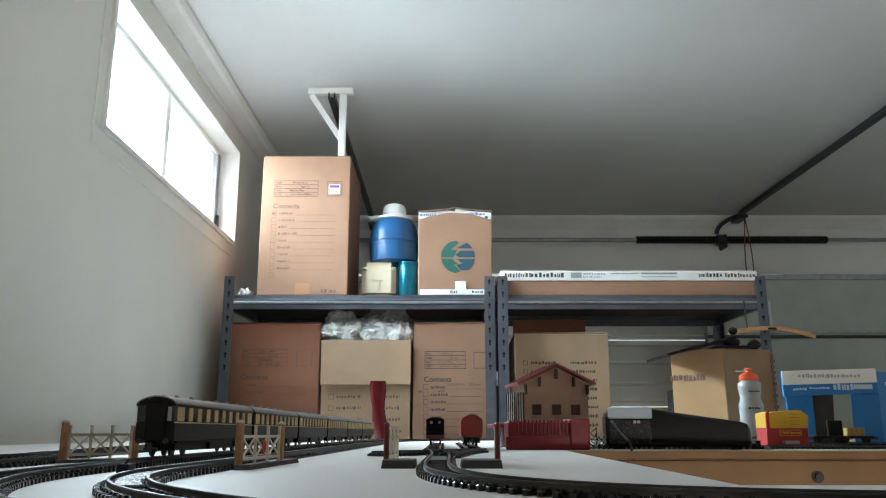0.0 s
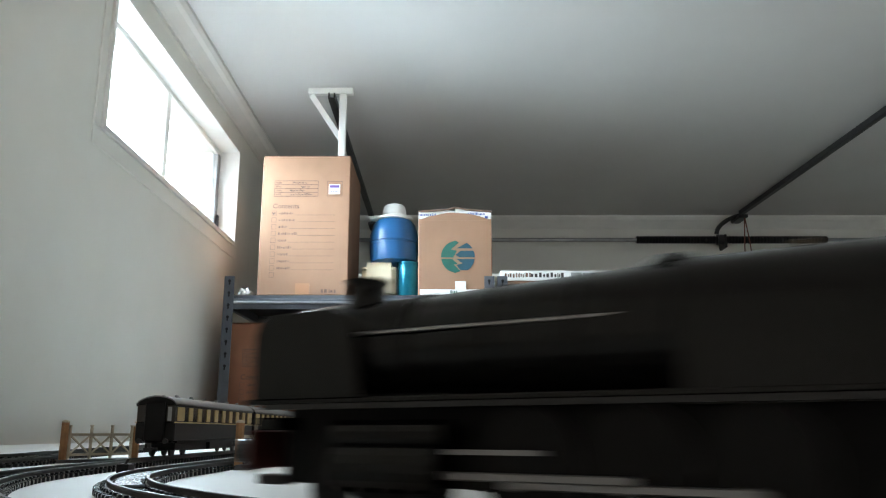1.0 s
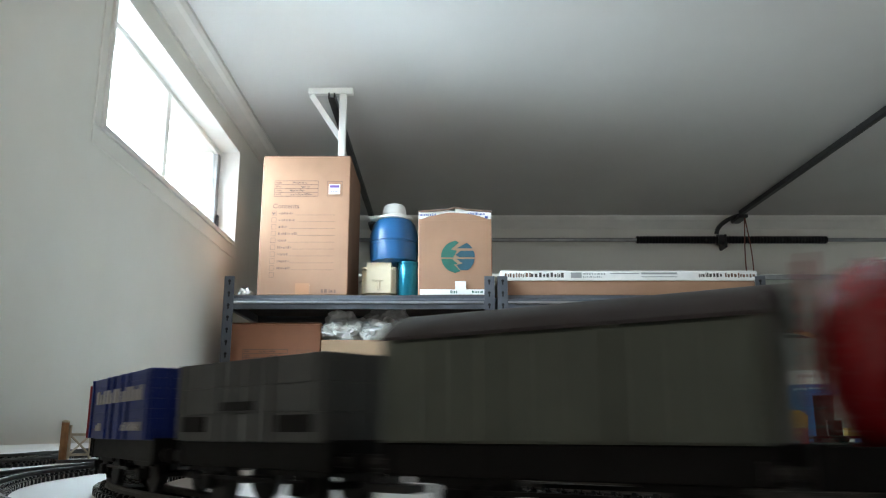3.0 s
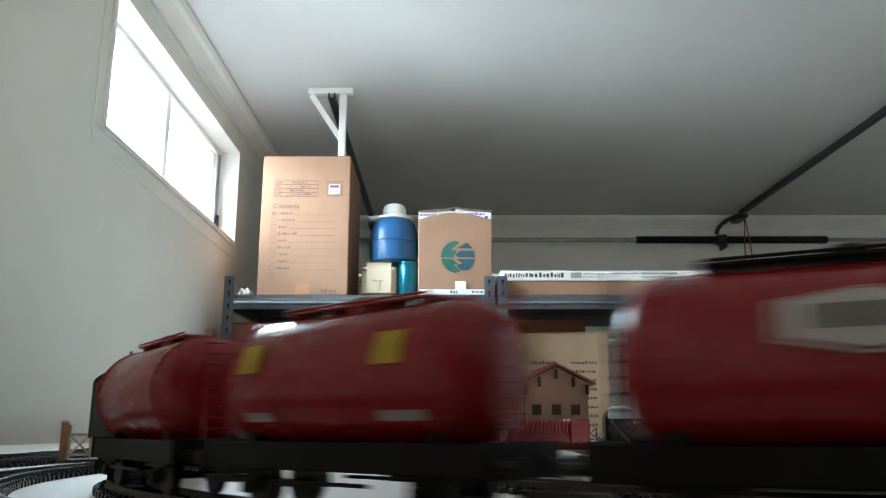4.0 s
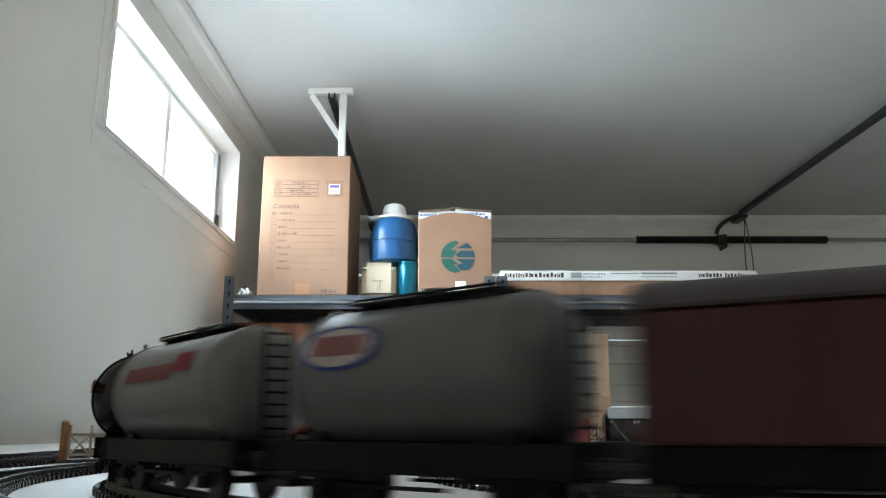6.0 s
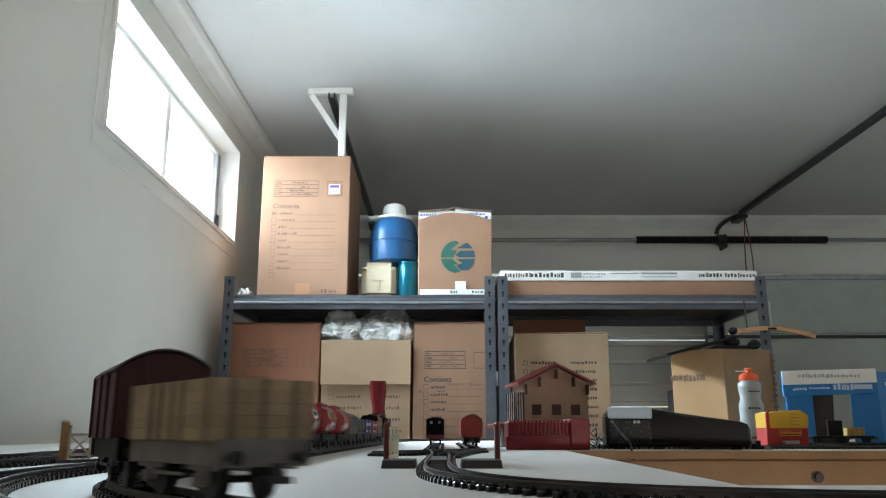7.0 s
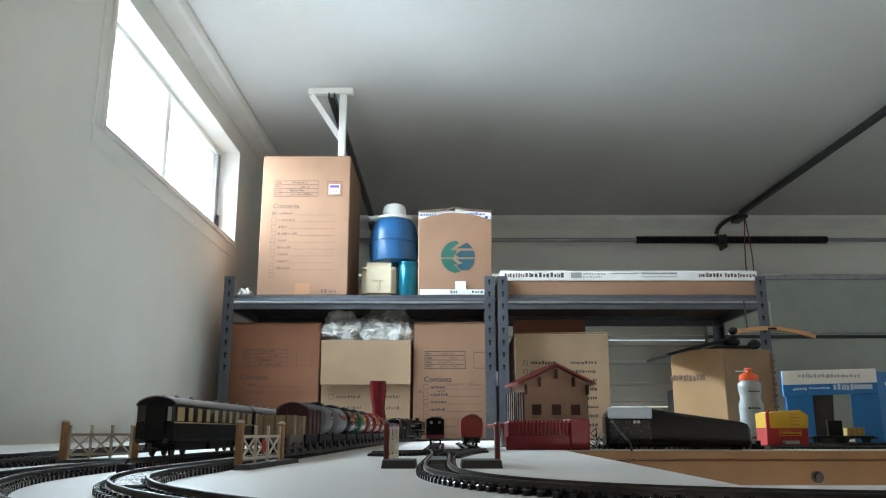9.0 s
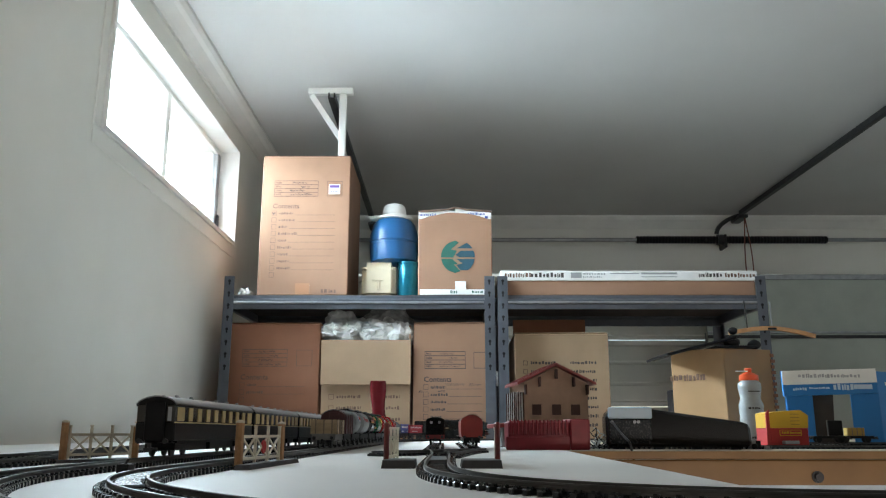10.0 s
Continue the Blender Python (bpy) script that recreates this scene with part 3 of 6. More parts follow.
def shelf_goods():
    # drink coolers between the cartons
    BLUEP = mat("blue_cooler_plastic", (0.012, 0.085, 0.22), 0.35, vary=0.06, size=15, bump=0.05)
    CREAM = mat("cream_cooler_plastic", (0.74, 0.64, 0.47), 0.4, vary=0.05, size=15, bump=0.05)
    WHITEP = mat("white_cooler_plastic", (0.76, 0.75, 0.71), 0.4, vary=0.04, size=15, bump=0.05)
    TEAL = mat("teal_metallic_tin", (0.01, 0.16, 0.24), 0.22, 0.6, vary=0.1, size=30, bump=0.02)
    j = thing("drink_cooler", pose(-0.275, SY + 0.16, SHELF), "cream plastic drink cooler with a moulded tap", "cooler", "drink coolers")
    part("body", box(-0.073, 0.073, -0.07, 0.07, 0, 0.156, 0.02, seg=4), CREAM, j, smooth=True)
    part("lid", box(-0.0742, 0.0742, -0.0712, 0.0712, 0.1225, 0.1285, 0.002, seg=2), CREAM, j, "moulded lid seam")
    part("tap", box(-0.024, 0.020, -0.078, -0.07, 0.070, 0.076, 0.002), CREAM, j)
    part("tap_stem", box(-0.005, 0.005, -0.076, -0.07, 0.034, 0.070, 0.002), CREAM, j)
    j = thing("tin", pose(-0.148, SY + 0.13, SHELF), "teal blue shiny cylindrical tin", "tin")
    part("body", lathe([(0.046, 0), (0.048, 0.004), (0.048, 0.15), (0.046, 0.156)], seg=28), TEAL, j, smooth=True)
    part("rim", lathe([(0.0490, 0.147), (0.0498, 0.152), (0.0490, 0.157)], seg=28), TEAL, j, smooth=True)
    j = thing("drink_cooler", pose(-0.215, SY + 0.165, SHELF + 0.1575), "blue plastic drink cooler with a white lid", "cooler", "drink coolers")
    j.scale = (1.09, 1.09, 1.10)
    part("body", lathe([(0.07, 0), (0.092, 0.008), (0.098, 0.05), (0.099, 0.075), (0.0965, 0.078), (0.0965, 0.084), (0.099, 0.087), (0.096, 0.12), (0.085, 0.16), (0.07, 0.176)], seg=36), BLUEP, j, smooth=True)
    part("collar", lathe([(0.068, 0.176), (0.076, 0.18), (0.074, 0.19), (0.06, 0.196)], seg=32), WHITEP, j, "white plastic collar", smooth=True)
    part("spout", box(-0.1, -0.02, -0.05, -0.0, 0.178, 0.188, 0.003), WHITEP, j)
    part("cup", lathe([(0.05, 0.188), (0.048, 0.215), (0.043, 0.236), (0.034, 0.244)], seg=28), WHITEP, j, "white drinking cup lid", smooth=True)
    p = thing("crumpled_tissue", pose(-0.83, SY + 0.06, SHELF), "crumpled white paper on the shelf", "paper")
    bm = bmesh.new()
    bmesh.ops.create_icosphere(bm, subdivisions=3, radius=1)
    for v in bm.verts:
        n = noise.noise(v.co * 2 + Vector((7, 3, 1)))
        v.co = v.co * (1 + 0.5 * n)
        v.co = Vector((v.co.x * 0.03, v.co.y * 0.03, max(0, v.co.z * 0.02 + 0.012)))
    part("paper", bm, WHITEPAPER, p)
    # coat hanger on a string
    hgr = thing("coat_hanger", pose(1.325, SY - 0.02, 1.565), "pale wooden coat hanger hanging on a string", "hanger")
    bm = bmesh.new()
    pts = [Vector((-0.165 + 0.345 * k / 16, 0, 0.012 + 0.026 * math.sin(math.pi * k / 16) - 0.012 * k / 16)) for k in range(17)]
    for a, b in zip(pts, pts[1:]):
        d = (b - a)
        m = Matrix.Translation((a + b) / 2) @ Matrix.Rotation(-math.atan2(d.z, d.x), 4, "Y")
        box(-d.length / 2 - 0.001, d.length / 2 + 0.001, -0.007, 0.007, -0.008, 0.008, bm=bm, m=m)
    part("bar", bm, mat("pale_hanger_wood", (0.48, 0.24, 0.1), 0.5, size=30, vary=0.15), hgr)
    bm = cyl((-0.09, 0, 0.03), (-0.095, 0, 0.145), 0.003, seg=6)
    part("string", bm, BLACKP, hgr)
    bm = cyl((0.01, 0, 0.042), (0.01, 0, 0.14), 0.0025, seg=6)
    part("hook", bm, GALV, hgr)
    part("plate", box(-0.01, 0.025, -0.009, 0.009, 0.026, 0.034), BLACKP, hgr)
    # grey-green sheet standing behind the shelving
    g = thing("grey_green_panel", pose(2.31, BY - 0.45, 0), "tall grey-green panel with a pale edge by the garage door", "panel")
    part("sheet", box(-0.62, 0.62, 0, 0.02, 0.0, 2.18, 0.003), GREENM, g)
    part("edge_strip", box(0.625, 0.655, -0.004, 0.024, 0.0, 2.18, 0.003), TRIM, g, "pale edge strip")
    part("top_rail", box(-0.62, 0.62, -0.01, -0.0005, 2.15, 2.185, 0.003), GALV, g)
    part("middle_rail", box(-0.62, 0.62, -0.012, -0.0005, 1.77, 1.79, 0.003), DARKSTEEL, g)
    part("middle_rail", box(-0.62, 0.62, -0.012, -0.0005, 1.80, 1.815, 0.003), GALV, g)


shelf_goods()
# ---- the layout board ----
def board():
    t = thing("layout_table", pose(0, 0, 0), "white painted model railway board on a timber frame", "table")
    th = 0.012
    # near part, the long left part and the far part round an open well
    ol = [(-0.93, -0.45), (2.4, -0.45), (2.4, 0.43), (0.155, 0.43), (0.1825, 1.21), (0.1825, 3.0), (-0.93, 3.0)]
    bm = bmesh.new()
    top = [bm.verts.new((x, y, TABLE)) for x, y in ol]
    low = [bm.verts.new((x, y, TABLE - th)) for x, y in ol]
    bm.faces.new(top)
    bm.faces.new(list(reversed(low)))
    for i in range(len(ol)):
        bm.faces.new((top[i], low[i], low[(i + 1) % len(ol)], top[(i + 1) % len(ol)]))
    part("board", bm, BOARD, t)
    part("board", box(0.183, 1.9, 1.21, 3.0, TABLE - th, TABLE, 0.001), mat("bare_board_top", (0.42, 0.36, 0.28), 0.6, size=6, vary=0.12, bump=0.15, dirt=(0.2, 0.17, 0.13)), t, "brown board top")
    part("edging", box(0.1805, 1.9, 1.199, 1.209, TABLE - 0.012, TABLE - 0.0005, 0.001), PINE, t, "pale timber edge")
    f = part("fascia", box(0.1805, 1.9, 1.203, 1.222, TABLE - 0.11, TABLE - 0.013, 0.002), PINE, t, "varnished timber fascia")
    b = part("bolt", cyl((0.548, 1.2029, TABLE - 0.037), (0.548, 1.195, TABLE - 0.037), 0.006, seg=6), DARKSTEEL, f, "steel bolt head")
    part("washer", cyl((0.548, 1.2029, TABLE - 0.037), (0.548, 1.2, TABLE - 0.037), 0.0085, seg=16), DARKSTEEL, f)
    part("frame_rail", box(-0.93, 2.38, -0.44, -0.40, TABLE - 0.11, TABLE - 0.0125), PINE, t)
    part("frame_rail", box(0.19, 2.38, 0.39, 0.425, TABLE - 0.11, TABLE - 0.0125), PINE, t)
    for x, y in ((-0.88, -0.35), (-0.88, 2.9), (0.1, -0.35), (0.1, 2.9), (2.3, -0.35), (1.8, 2.9), (1.8, 1.27)):
        part("leg", box(x - 0.035, x + 0.035, y - 0.035, y + 0.035, 0, TABLE - 0.0125, 0.003), PINE, t)


board()

# ---- the way of the main line ----
X1, Y1, HEAD = -0.170, 0.51, radians(1.2)
BENDS = ((0.32, radians(-35)), (0.5, radians(-66)), (0.2, radians(-89)))   # radius and heading at the end of each bend, towards the camera
LONG, R2 = 1.72, 0.5
RAIL = 0.006                   # rail top above the board


def line(s, off=0.0):
    """Place and heading at s metres along the main line; off metres to its left. The straight begins at 0."""
    x, y, a = X1, Y1, HEAD
    if s < 0:
        rest = -s
        for r, stop in BENDS:
            run = min(rest, r * (a - stop))
            b = a - run / r
            x, y = x + r * (math.cos(a) - math.cos(b)), y - r * (math.sin(a) - math.sin(b))
            a, rest = b, rest - run
            if rest <= 0:
                break
        x, y = x - rest * math.sin(a), y - rest * math.cos(a)
    elif s < LONG:
        x, y = X1 + s * math.sin(a), Y1 + s * math.cos(a)
    else:
        a = min(HEAD + (s - LONG) / R2, radians(88))
        x = X1 + LONG * math.sin(HEAD) + R2 * (math.cos(HEAD) - math.cos(a))
        y = Y1 + LONG * math.cos(HEAD) + R2 * (math.sin(a) - math.sin(HEAD))
        extra = max(0, s - LONG - R2 * (radians(88) - HEAD))
        x, y = x + extra * math.sin(a), y + extra * math.cos(a)
    return x - off * math.cos(a), y + off * math.sin(a), a


def outer_gap(s):
    """How far the outer line lies from the main line: wider along the straight."""
    u = min(1, max(0, (s + 0.2) / 0.45))
    return 0.062 + 0.022 * u * u * (3 - 2 * u)


def smooth_way(ctrl, n=14):
    """A smooth line through a few control places."""
    pts, c = [], [Vector(p) for p in ctrl]
    c = [c[0] * 2 - c[1]] + c + [c[-1] * 2 - c[-2]]
    for i in range(1, len(c) - 2):
        for k in range(n):
            u = k / n
            p0, p1, p2, p3 = c[i - 1:i + 3]
            pts.append(0.5 * (2 * p1 + (p2 - p0) * u + (2 * p0 - 5 * p1 + 4 * p2 - p3) * u * u + (3 * p1 - p0 - 3 * p2 + p3) * u ** 3))
    pts.append(c[-2])
    return [(p.x, p.y) for p in pts]


SLEEPER_ME = None


def track(label, pts, keep=lambda x, y: True):
    """Two rails on black sleepers along level points."""
    global SLEEPER_ME
    t = thing("railway_track", pose(0, 0, TABLE), label, "track", "model railway tracks")
    prof = [(-0.0011, 0.0028), (0.0011, 0.0028), (0.0011, 0.0033), (0.0004, 0.0036), (0.0004, 0.0048), (0.0007, 0.0051), (0.0007, 0.006), (-0.0007, 0.006), (-0.0007, 0.0051), (-0.0004, 0.0048), (-0.0004, 0.0036), (-0.0011, 0.0033)]
    for s in (-1, 1):
        part("rail", sweep([(x, y, 0) for x, y in pts], [(u + s * 0.0088, w) for u, w in prof]), RAILM, t)
    if SLEEPER_ME is None:
        bm = box(-0.015, 0.015, -0.0017, 0.0017, 0.0, 0.0028, 0.0004)
        for s in (-1, 1):
            for q in (-0.0024, 0.0024):
                box(s * 0.0088 + q - 0.0009, s * 0.0088 + q + 0.0009, -0.0014, 0.0014, 0.0028, 0.0038, bm=bm)
        SLEEPER_ME = bpy.data.meshes.new("sleeper")
        bm.to_mesh(SLEEPER_ME)
        bm.free()
        SLEEPER_ME.materials.append(SLEEPER)
    step, run, far = 0.0082, 0.0, []
    for (xa, ya), (xb, yb) in zip(pts, pts[1:]):
        d = math.hypot(xb - xa, yb - ya)
        while run < d:
            x, y = xa + (xb - xa) * run / d, ya + (yb - ya) * run / d
            m = Matrix.Translation((x, y, 0)) @ Matrix.Rotation(math.atan2(yb - ya, xb - xa) - math.pi / 2, 4, "Z")
            if y < 0.95 and abs(x) < 0.62 * y + 0.05 and keep(x, y):
                o = new("sleeper", SLEEPER_ME)
                o.parent, o.matrix_basis = t, m
            else:
                far.append(m)
            run += step
        run -= d
    if far:
        bm = bmesh.new()
        verts, faces = [], []
        for m in far:
            i = len(verts)
            for z in (0.0, 0.0028):
                for x, y in ((-0.015, -0.0017), (0.015, -0.0017), (0.015, 0.0017), (-0.015, 0.0017)):
                    verts.append(m @ Vector((x, y, z)))
            faces += [(i + a, i + b, i + c, i + d) for a, b, c, d in ((4, 5, 6, 7), (0, 1, 5, 4), (1, 2, 6, 5), (2, 3, 7, 6), (3, 0, 4, 7))]
        me = bpy.data.meshes.new("far_sleeper_strip")
        me.from_pydata(verts, [], faces)
        me.materials.append(SLEEPER)
        o = new("far_sleeper_strip", me)
        o.parent = t
        o["kind"] = "stuff"
    return t


def tracks():
    n = 150
    track("black-sleepered main line curving past the camera", [line(-2.6 + (3.3 + 2.6) * i / 260)[:2] for i in range(261)])
    track("black-sleepered outer line under the parked coaches", [line(-0.6 + 2.9 * i / n, outer_gap(-0.6 + 2.9 * i / n))[:2] for i in range(n + 1)])
    # inner line from the crossing round to the front
    inner = smooth_way([(-0.002, 0.84), (-0.004, 0.70), (-0.004, 0.58), (0.002, 0.485), (0.024, 0.405), (0.066, 0.345), (0.13, 0.306), (0.22, 0.289), (0.34, 0.283), (0.6, 0.285)])
    track("black-sleepered inner line curving through the level crossing", inner)
    track("siding under the parked black engine", smooth_way([(-0.002, 0.86), (-0.006, 0.98), (-0.013, 1.1), (-0.013, 1.4), (-0.013, 1.9)]))
    track("siding under the parked red coach", smooth_way([(0.004, 0.86), (0.02, 0.98), (0.04, 1.1), (0.044, 1.25), (0.044, 1.9)]))
    track("crossing branch of the points", smooth_way([(-0.075, 0.93), (-0.03, 0.98), (0.02, 1.04), (0.05, 1.1)]))
    track("outer siding by the wall", smooth_way([(-0.42, 0.50), (-0.352, 0.61), (-0.362, 0.76), (-0.405, 0.95), (-0.43, 1.4), (-0.43, 2.2)]))
    track("outer siding by the wall", smooth_way([(-0.55, 0.66), (-0.43, 0.78), (-0.44, 0.92), (-0.48, 1.2), (-0.52, 1.6), (-0.54, 2.3)]))
    track("siding on the far brown board", smooth_way([(0.25, 1.36), (0.6, 1.34), (1.0, 1.36), (1.6, 1.40)]))
    track("siding beside the blue box", smooth_way([(0.7, 1.75), (1.0, 1.72), (1.6, 1.72)]))


# ---- rolling stock; each stands on the rail, its front towards +y ----
def wheelsets(w, ys, r, mt=None):
    for y in ys:
        bm = cyl((-0.0095, y, r), (0.0095, y, r), 0.0012, seg=8)
        for s in (-1, 1):
            cyl((s * 0.0075, y, r), (s * 0.0095, y, r), r, bm=bm, seg=20)
            cyl((s * 0.0067, y, r), (s * 0.0075, y, r), r * 1.12, bm=bm, seg=20)
        part("wheelset", bm, mt or DARKSTEEL, w)


def buffers(w, y0, y1, z=0.0135):
    for y, s in ((y0, -1), (y1, 1)):
        for x in (-0.0115, 0.0115):
            bm = cyl((x, y, z), (x, y + s * 0.005, z), 0.0014, seg=8)
            cyl((x, y + s * 0.005, z), (x, y + s * 0.0062, z), 0.0023, bm=bm, seg=12)
            part("buffer", bm, DARKSTEEL, w)
        bm = box(-0.004, 0.004, min(y, y + s * 0.012), max(y, y + s * 0.012), 0.006, 0.008)
        box(-0.0015, 0.0015, min(y + s * 0.009, y + s * 0.011), max(y + s * 0.009, y + s * 0.011), 0.006, 0.012, bm=bm)
        part("coupling", bm, DARKSTEEL, w)


def chassis(w, half, mt=None, wb=None, width=0.014):
    mt = mt or CHASSIS
    wb = wb or half * 0.6
    part("underframe", box(-width, width, -half, half, 0.0125, 0.018, 0.0006), mt, w)
    for x in (-1, 1):
        part("solebar", box(x * width - 0.001, x * width + 0.001, -half, half, 0.011, 0.0185, 0.0003), mt, w)
        for y in (-wb, wb):
            bm = box(x * 0.0125 - 0.001, x * 0.0125 + 0.001, y - 0.004, y + 0.004, 0.005, 0.0125, 0.0005)
            box(x * 0.0135 - 0.0018, x * 0.0135 + 0.0018, y - 0.0026, y + 0.0026, 0.0045, 0.0085, 0.0005, bm=bm)
            box(x * 0.0128 - 0.0008, x * 0.0128 + 0.0008, y - 0.011, y + 0.011, 0.0095, 0.011, bm=bm)
            part("axleguard", bm, mt, w)
        part("brake_lever", box(x * 0.0145 - 0.0005, x * 0.0145 + 0.0005, -wb * 0.5, wb * 0.7, 0.0075, 0.0085), mt, w)
    for y in (-half, half):
        part("buffer_beam", box(-0.0155, 0.0155, y - 0.001, y + 0.001, 0.0105, 0.019, 0.0003), mt, w)
    wheelsets(w, (-wb, wb), 0.0065)
    buffers(w, -half, half)


def open_wagon(label, length, mt, top=0.041, letter=None, planks=7, load=None, strap=None, under=None):
    w = thing("open_wagon", pose(0, 0, 0), label, "wagon", "train wagons")
    h = length / 2 - 0.006
    chassis(w, h, under)
    z0, wd = 0.0185, 0.0165
    ph = (top - z0) / planks
    for x in (-1, 1):
        for k in range(planks):
            part("plank", box(x * wd - 0.0009, x * wd + 0.0009, -h, h, z0 + k * ph + 0.00004, z0 + (k + 1) * ph - 0.00004, 0.00007), mt, w)
    for y in (-h + 0.0009, h - 0.0009):
        for k in range(planks):
            part("plank", box(-wd + 0.001, wd - 0.001, y - 0.0009, y + 0.0009, z0 + k * ph + 0.00004, z0 + (k + 1) * ph - 0.00004, 0.00007), mt, w)
    part("wagon_floor", box(-wd + 0.001, wd - 0.001, -h + 0.002, h - 0.002, z0 - 0.0003, z0 + 0.001), mt, w)
    st = strap or mt
    for x in (-1, 1):
        for y in (-h + 0.003, -h * 0.36, -h * 0.14, h * 0.14, h * 0.36, h - 0.003):
            part("strapping", box(x * (wd + 0.0012) - 0.0004, x * (wd + 0.0012) + 0.0004, y - 0.0009, y + 0.0009, z0, top), st, w)
    for y, s in ((-h, -1), (h, 1)):
        for x in (-wd * 0.66, 0, wd * 0.66):
            part("end_post", box(x - 0.0009, x + 0.0009, y - 0.0006, y + 0.0006, z0, top), st, w)
    if load:
        bm = bmesh.new()
        nx, ny = 8, 18
        g = [[bm.verts.new((-wd + 0.0012 + (2 * wd - 0.0024) * i / nx, -h + 0.002 + (2 * h - 0.004) * j / ny,
              top - 0.004 + 0.003 * noise.noise(Vector((i * 0.9, j * 0.8, length * 40))))) for j in range(ny + 1)] for i in range(nx + 1)]
        for i in range(nx):
            for j in range(ny):
                bm.faces.new((g[i][j], g[i + 1][j], g[i + 1][j + 1], g[i][j + 1]))
        part("load", bm, load, w)
    if letter:
        side_marks(w, wd + 0.0017, letter)
    return w


def side_marks(w, x, rows):
    """Bars for lettering on both sides: (material, y0, y1, z0, z1, count)."""
    for mt, y0, y1, z0, z1, n in rows:
        bm = bmesh.new()
        for s in (-1, 1):
            if n == 1:
                box(min(s * x, s * (x - 0.0008)), max(s * x, s * (x - 0.0008)), y0, y1, z0, z1, bm=bm)
            else:
                d = (y1 - y0) / n
                for k in range(n):
                    f = 0.45 + 0.25 * random.Random(k * 7 + n).random()
                    box(min(s * x, s * (x - 0.0008)), max(s * x, s * (x - 0.0008)), y0 + d * k, y0 + d * (k + f), z0, z1 - (0.25 * (z1 - z0) if k % 3 == 1 else 0), bm=bm)
        part("lettering", bm, mt, w)["kind"] = "stuff"


def tank_wagon(label, length, mt, top=0.057, marks=(), rail_mt=None):
    w = thing("tank_wagon", pose(0, 0, 0), label, "tank wagon", "train wagons")
    h = length / 2 - 0.007
    chassis(w, h)
    rail_mt = rail_mt or CHASSIS
    r = (top - 0.003 - 0.0168) / 2
    zc = 0.0168 + r
    L = h - 0.006
    prof = [(r * 0.05, -L), (r * 0.45, -L + 0.0006), (r * 0.75, -L + 0.0022), (r * 0.92, -L + 0.005), (r, -L + 0.009)]
    prof = prof + [(r, L - 0.009), (r * 0.92, L - 0.005), (r * 0.75, L - 0.0022), (r * 0.45, L - 0.0006), (r * 0.05, L)]
    m = Matrix.Translation((0, 0, zc)) @ Matrix.Rotation(radians(-90), 4, "X")
    tank = part("tank", lathe(prof, seg=40, m=m), mt, w, smooth=True)
    for y in (-L + 0.009, L - 0.009):
        part("tank_band", lathe([(r + 0.0001, y - 0.0006), (r + 0.0005, y - 0.0004), (r + 0.0005, y + 0.0004), (r + 0.0001, y + 0.0006)], seg=40, m=m), mt, w, smooth=True)
    for y in (-L * 0.75, L * 0.75):
        part("saddle", box(-0.012, 0.012, y - 0.003, y + 0.003, 0.018, 0.0235, 0.0004), CHASSIS, w)
    zt = zc + r
    # catwalk with hatch and hand rails
    part("catwalk", box(-0.006, 0.006, -L * 0.62, L * 0.62, zt + 0.0008, zt + 0.0016, 0.0002), rail_mt, w)
    bm = bmesh.new()
    for y in (-L * 0.55, -L * 0.2, L * 0.2, L * 0.55):
        box(-0.005, 0.005, y - 0.0006, y + 0.0006, zt - 0.002, zt + 0.0009, bm=bm)
    part("catwalk_support", bm, rail_mt, w)
    part("hatch", lathe([(0.0055, zt - 0.001), (0.0055, zt + 0.0028), (0.0045, zt + 0.0036), (0.001, zt + 0.004)], seg=18), rail_mt, w, smooth=True)
    for x in (-0.0062, 0.0062):
        bm = cyl((x, -L * 0.6, zt + 0.0021), (x, L * 0.6, zt + 0.0021), 0.0004, seg=6)
        for y in (-L * 0.6, -L * 0.2, L * 0.2, L * 0.6):
            cyl((x, y, zt + 0.001), (x, y, zt + 0.0021), 0.0004, bm=bm, seg=6)
        part("hand_rail", bm, rail_mt, w)
    for s in (-1, 1):
        # end ladder
        bm = bmesh.new()
        y = s * (L + 0.0022)
        for x in (-0.0042, 0.0042):
            cyl((x, y, 0.019), (x, y * 0.985, zt + 0.0015), 0.0005, bm=bm, seg=6)
        for k in range(9):
            z = 0.022 + k * 0.0036
            cyl((-0.0042, y, z), (0.0042, y, z), 0.0004, bm=bm, seg=6)
        part("ladder", bm, rail_mt, w)
    for k, mk in enumerate(marks):
        tank_mark(w, r + 0.00022 * k, zc, *mk)
    return w


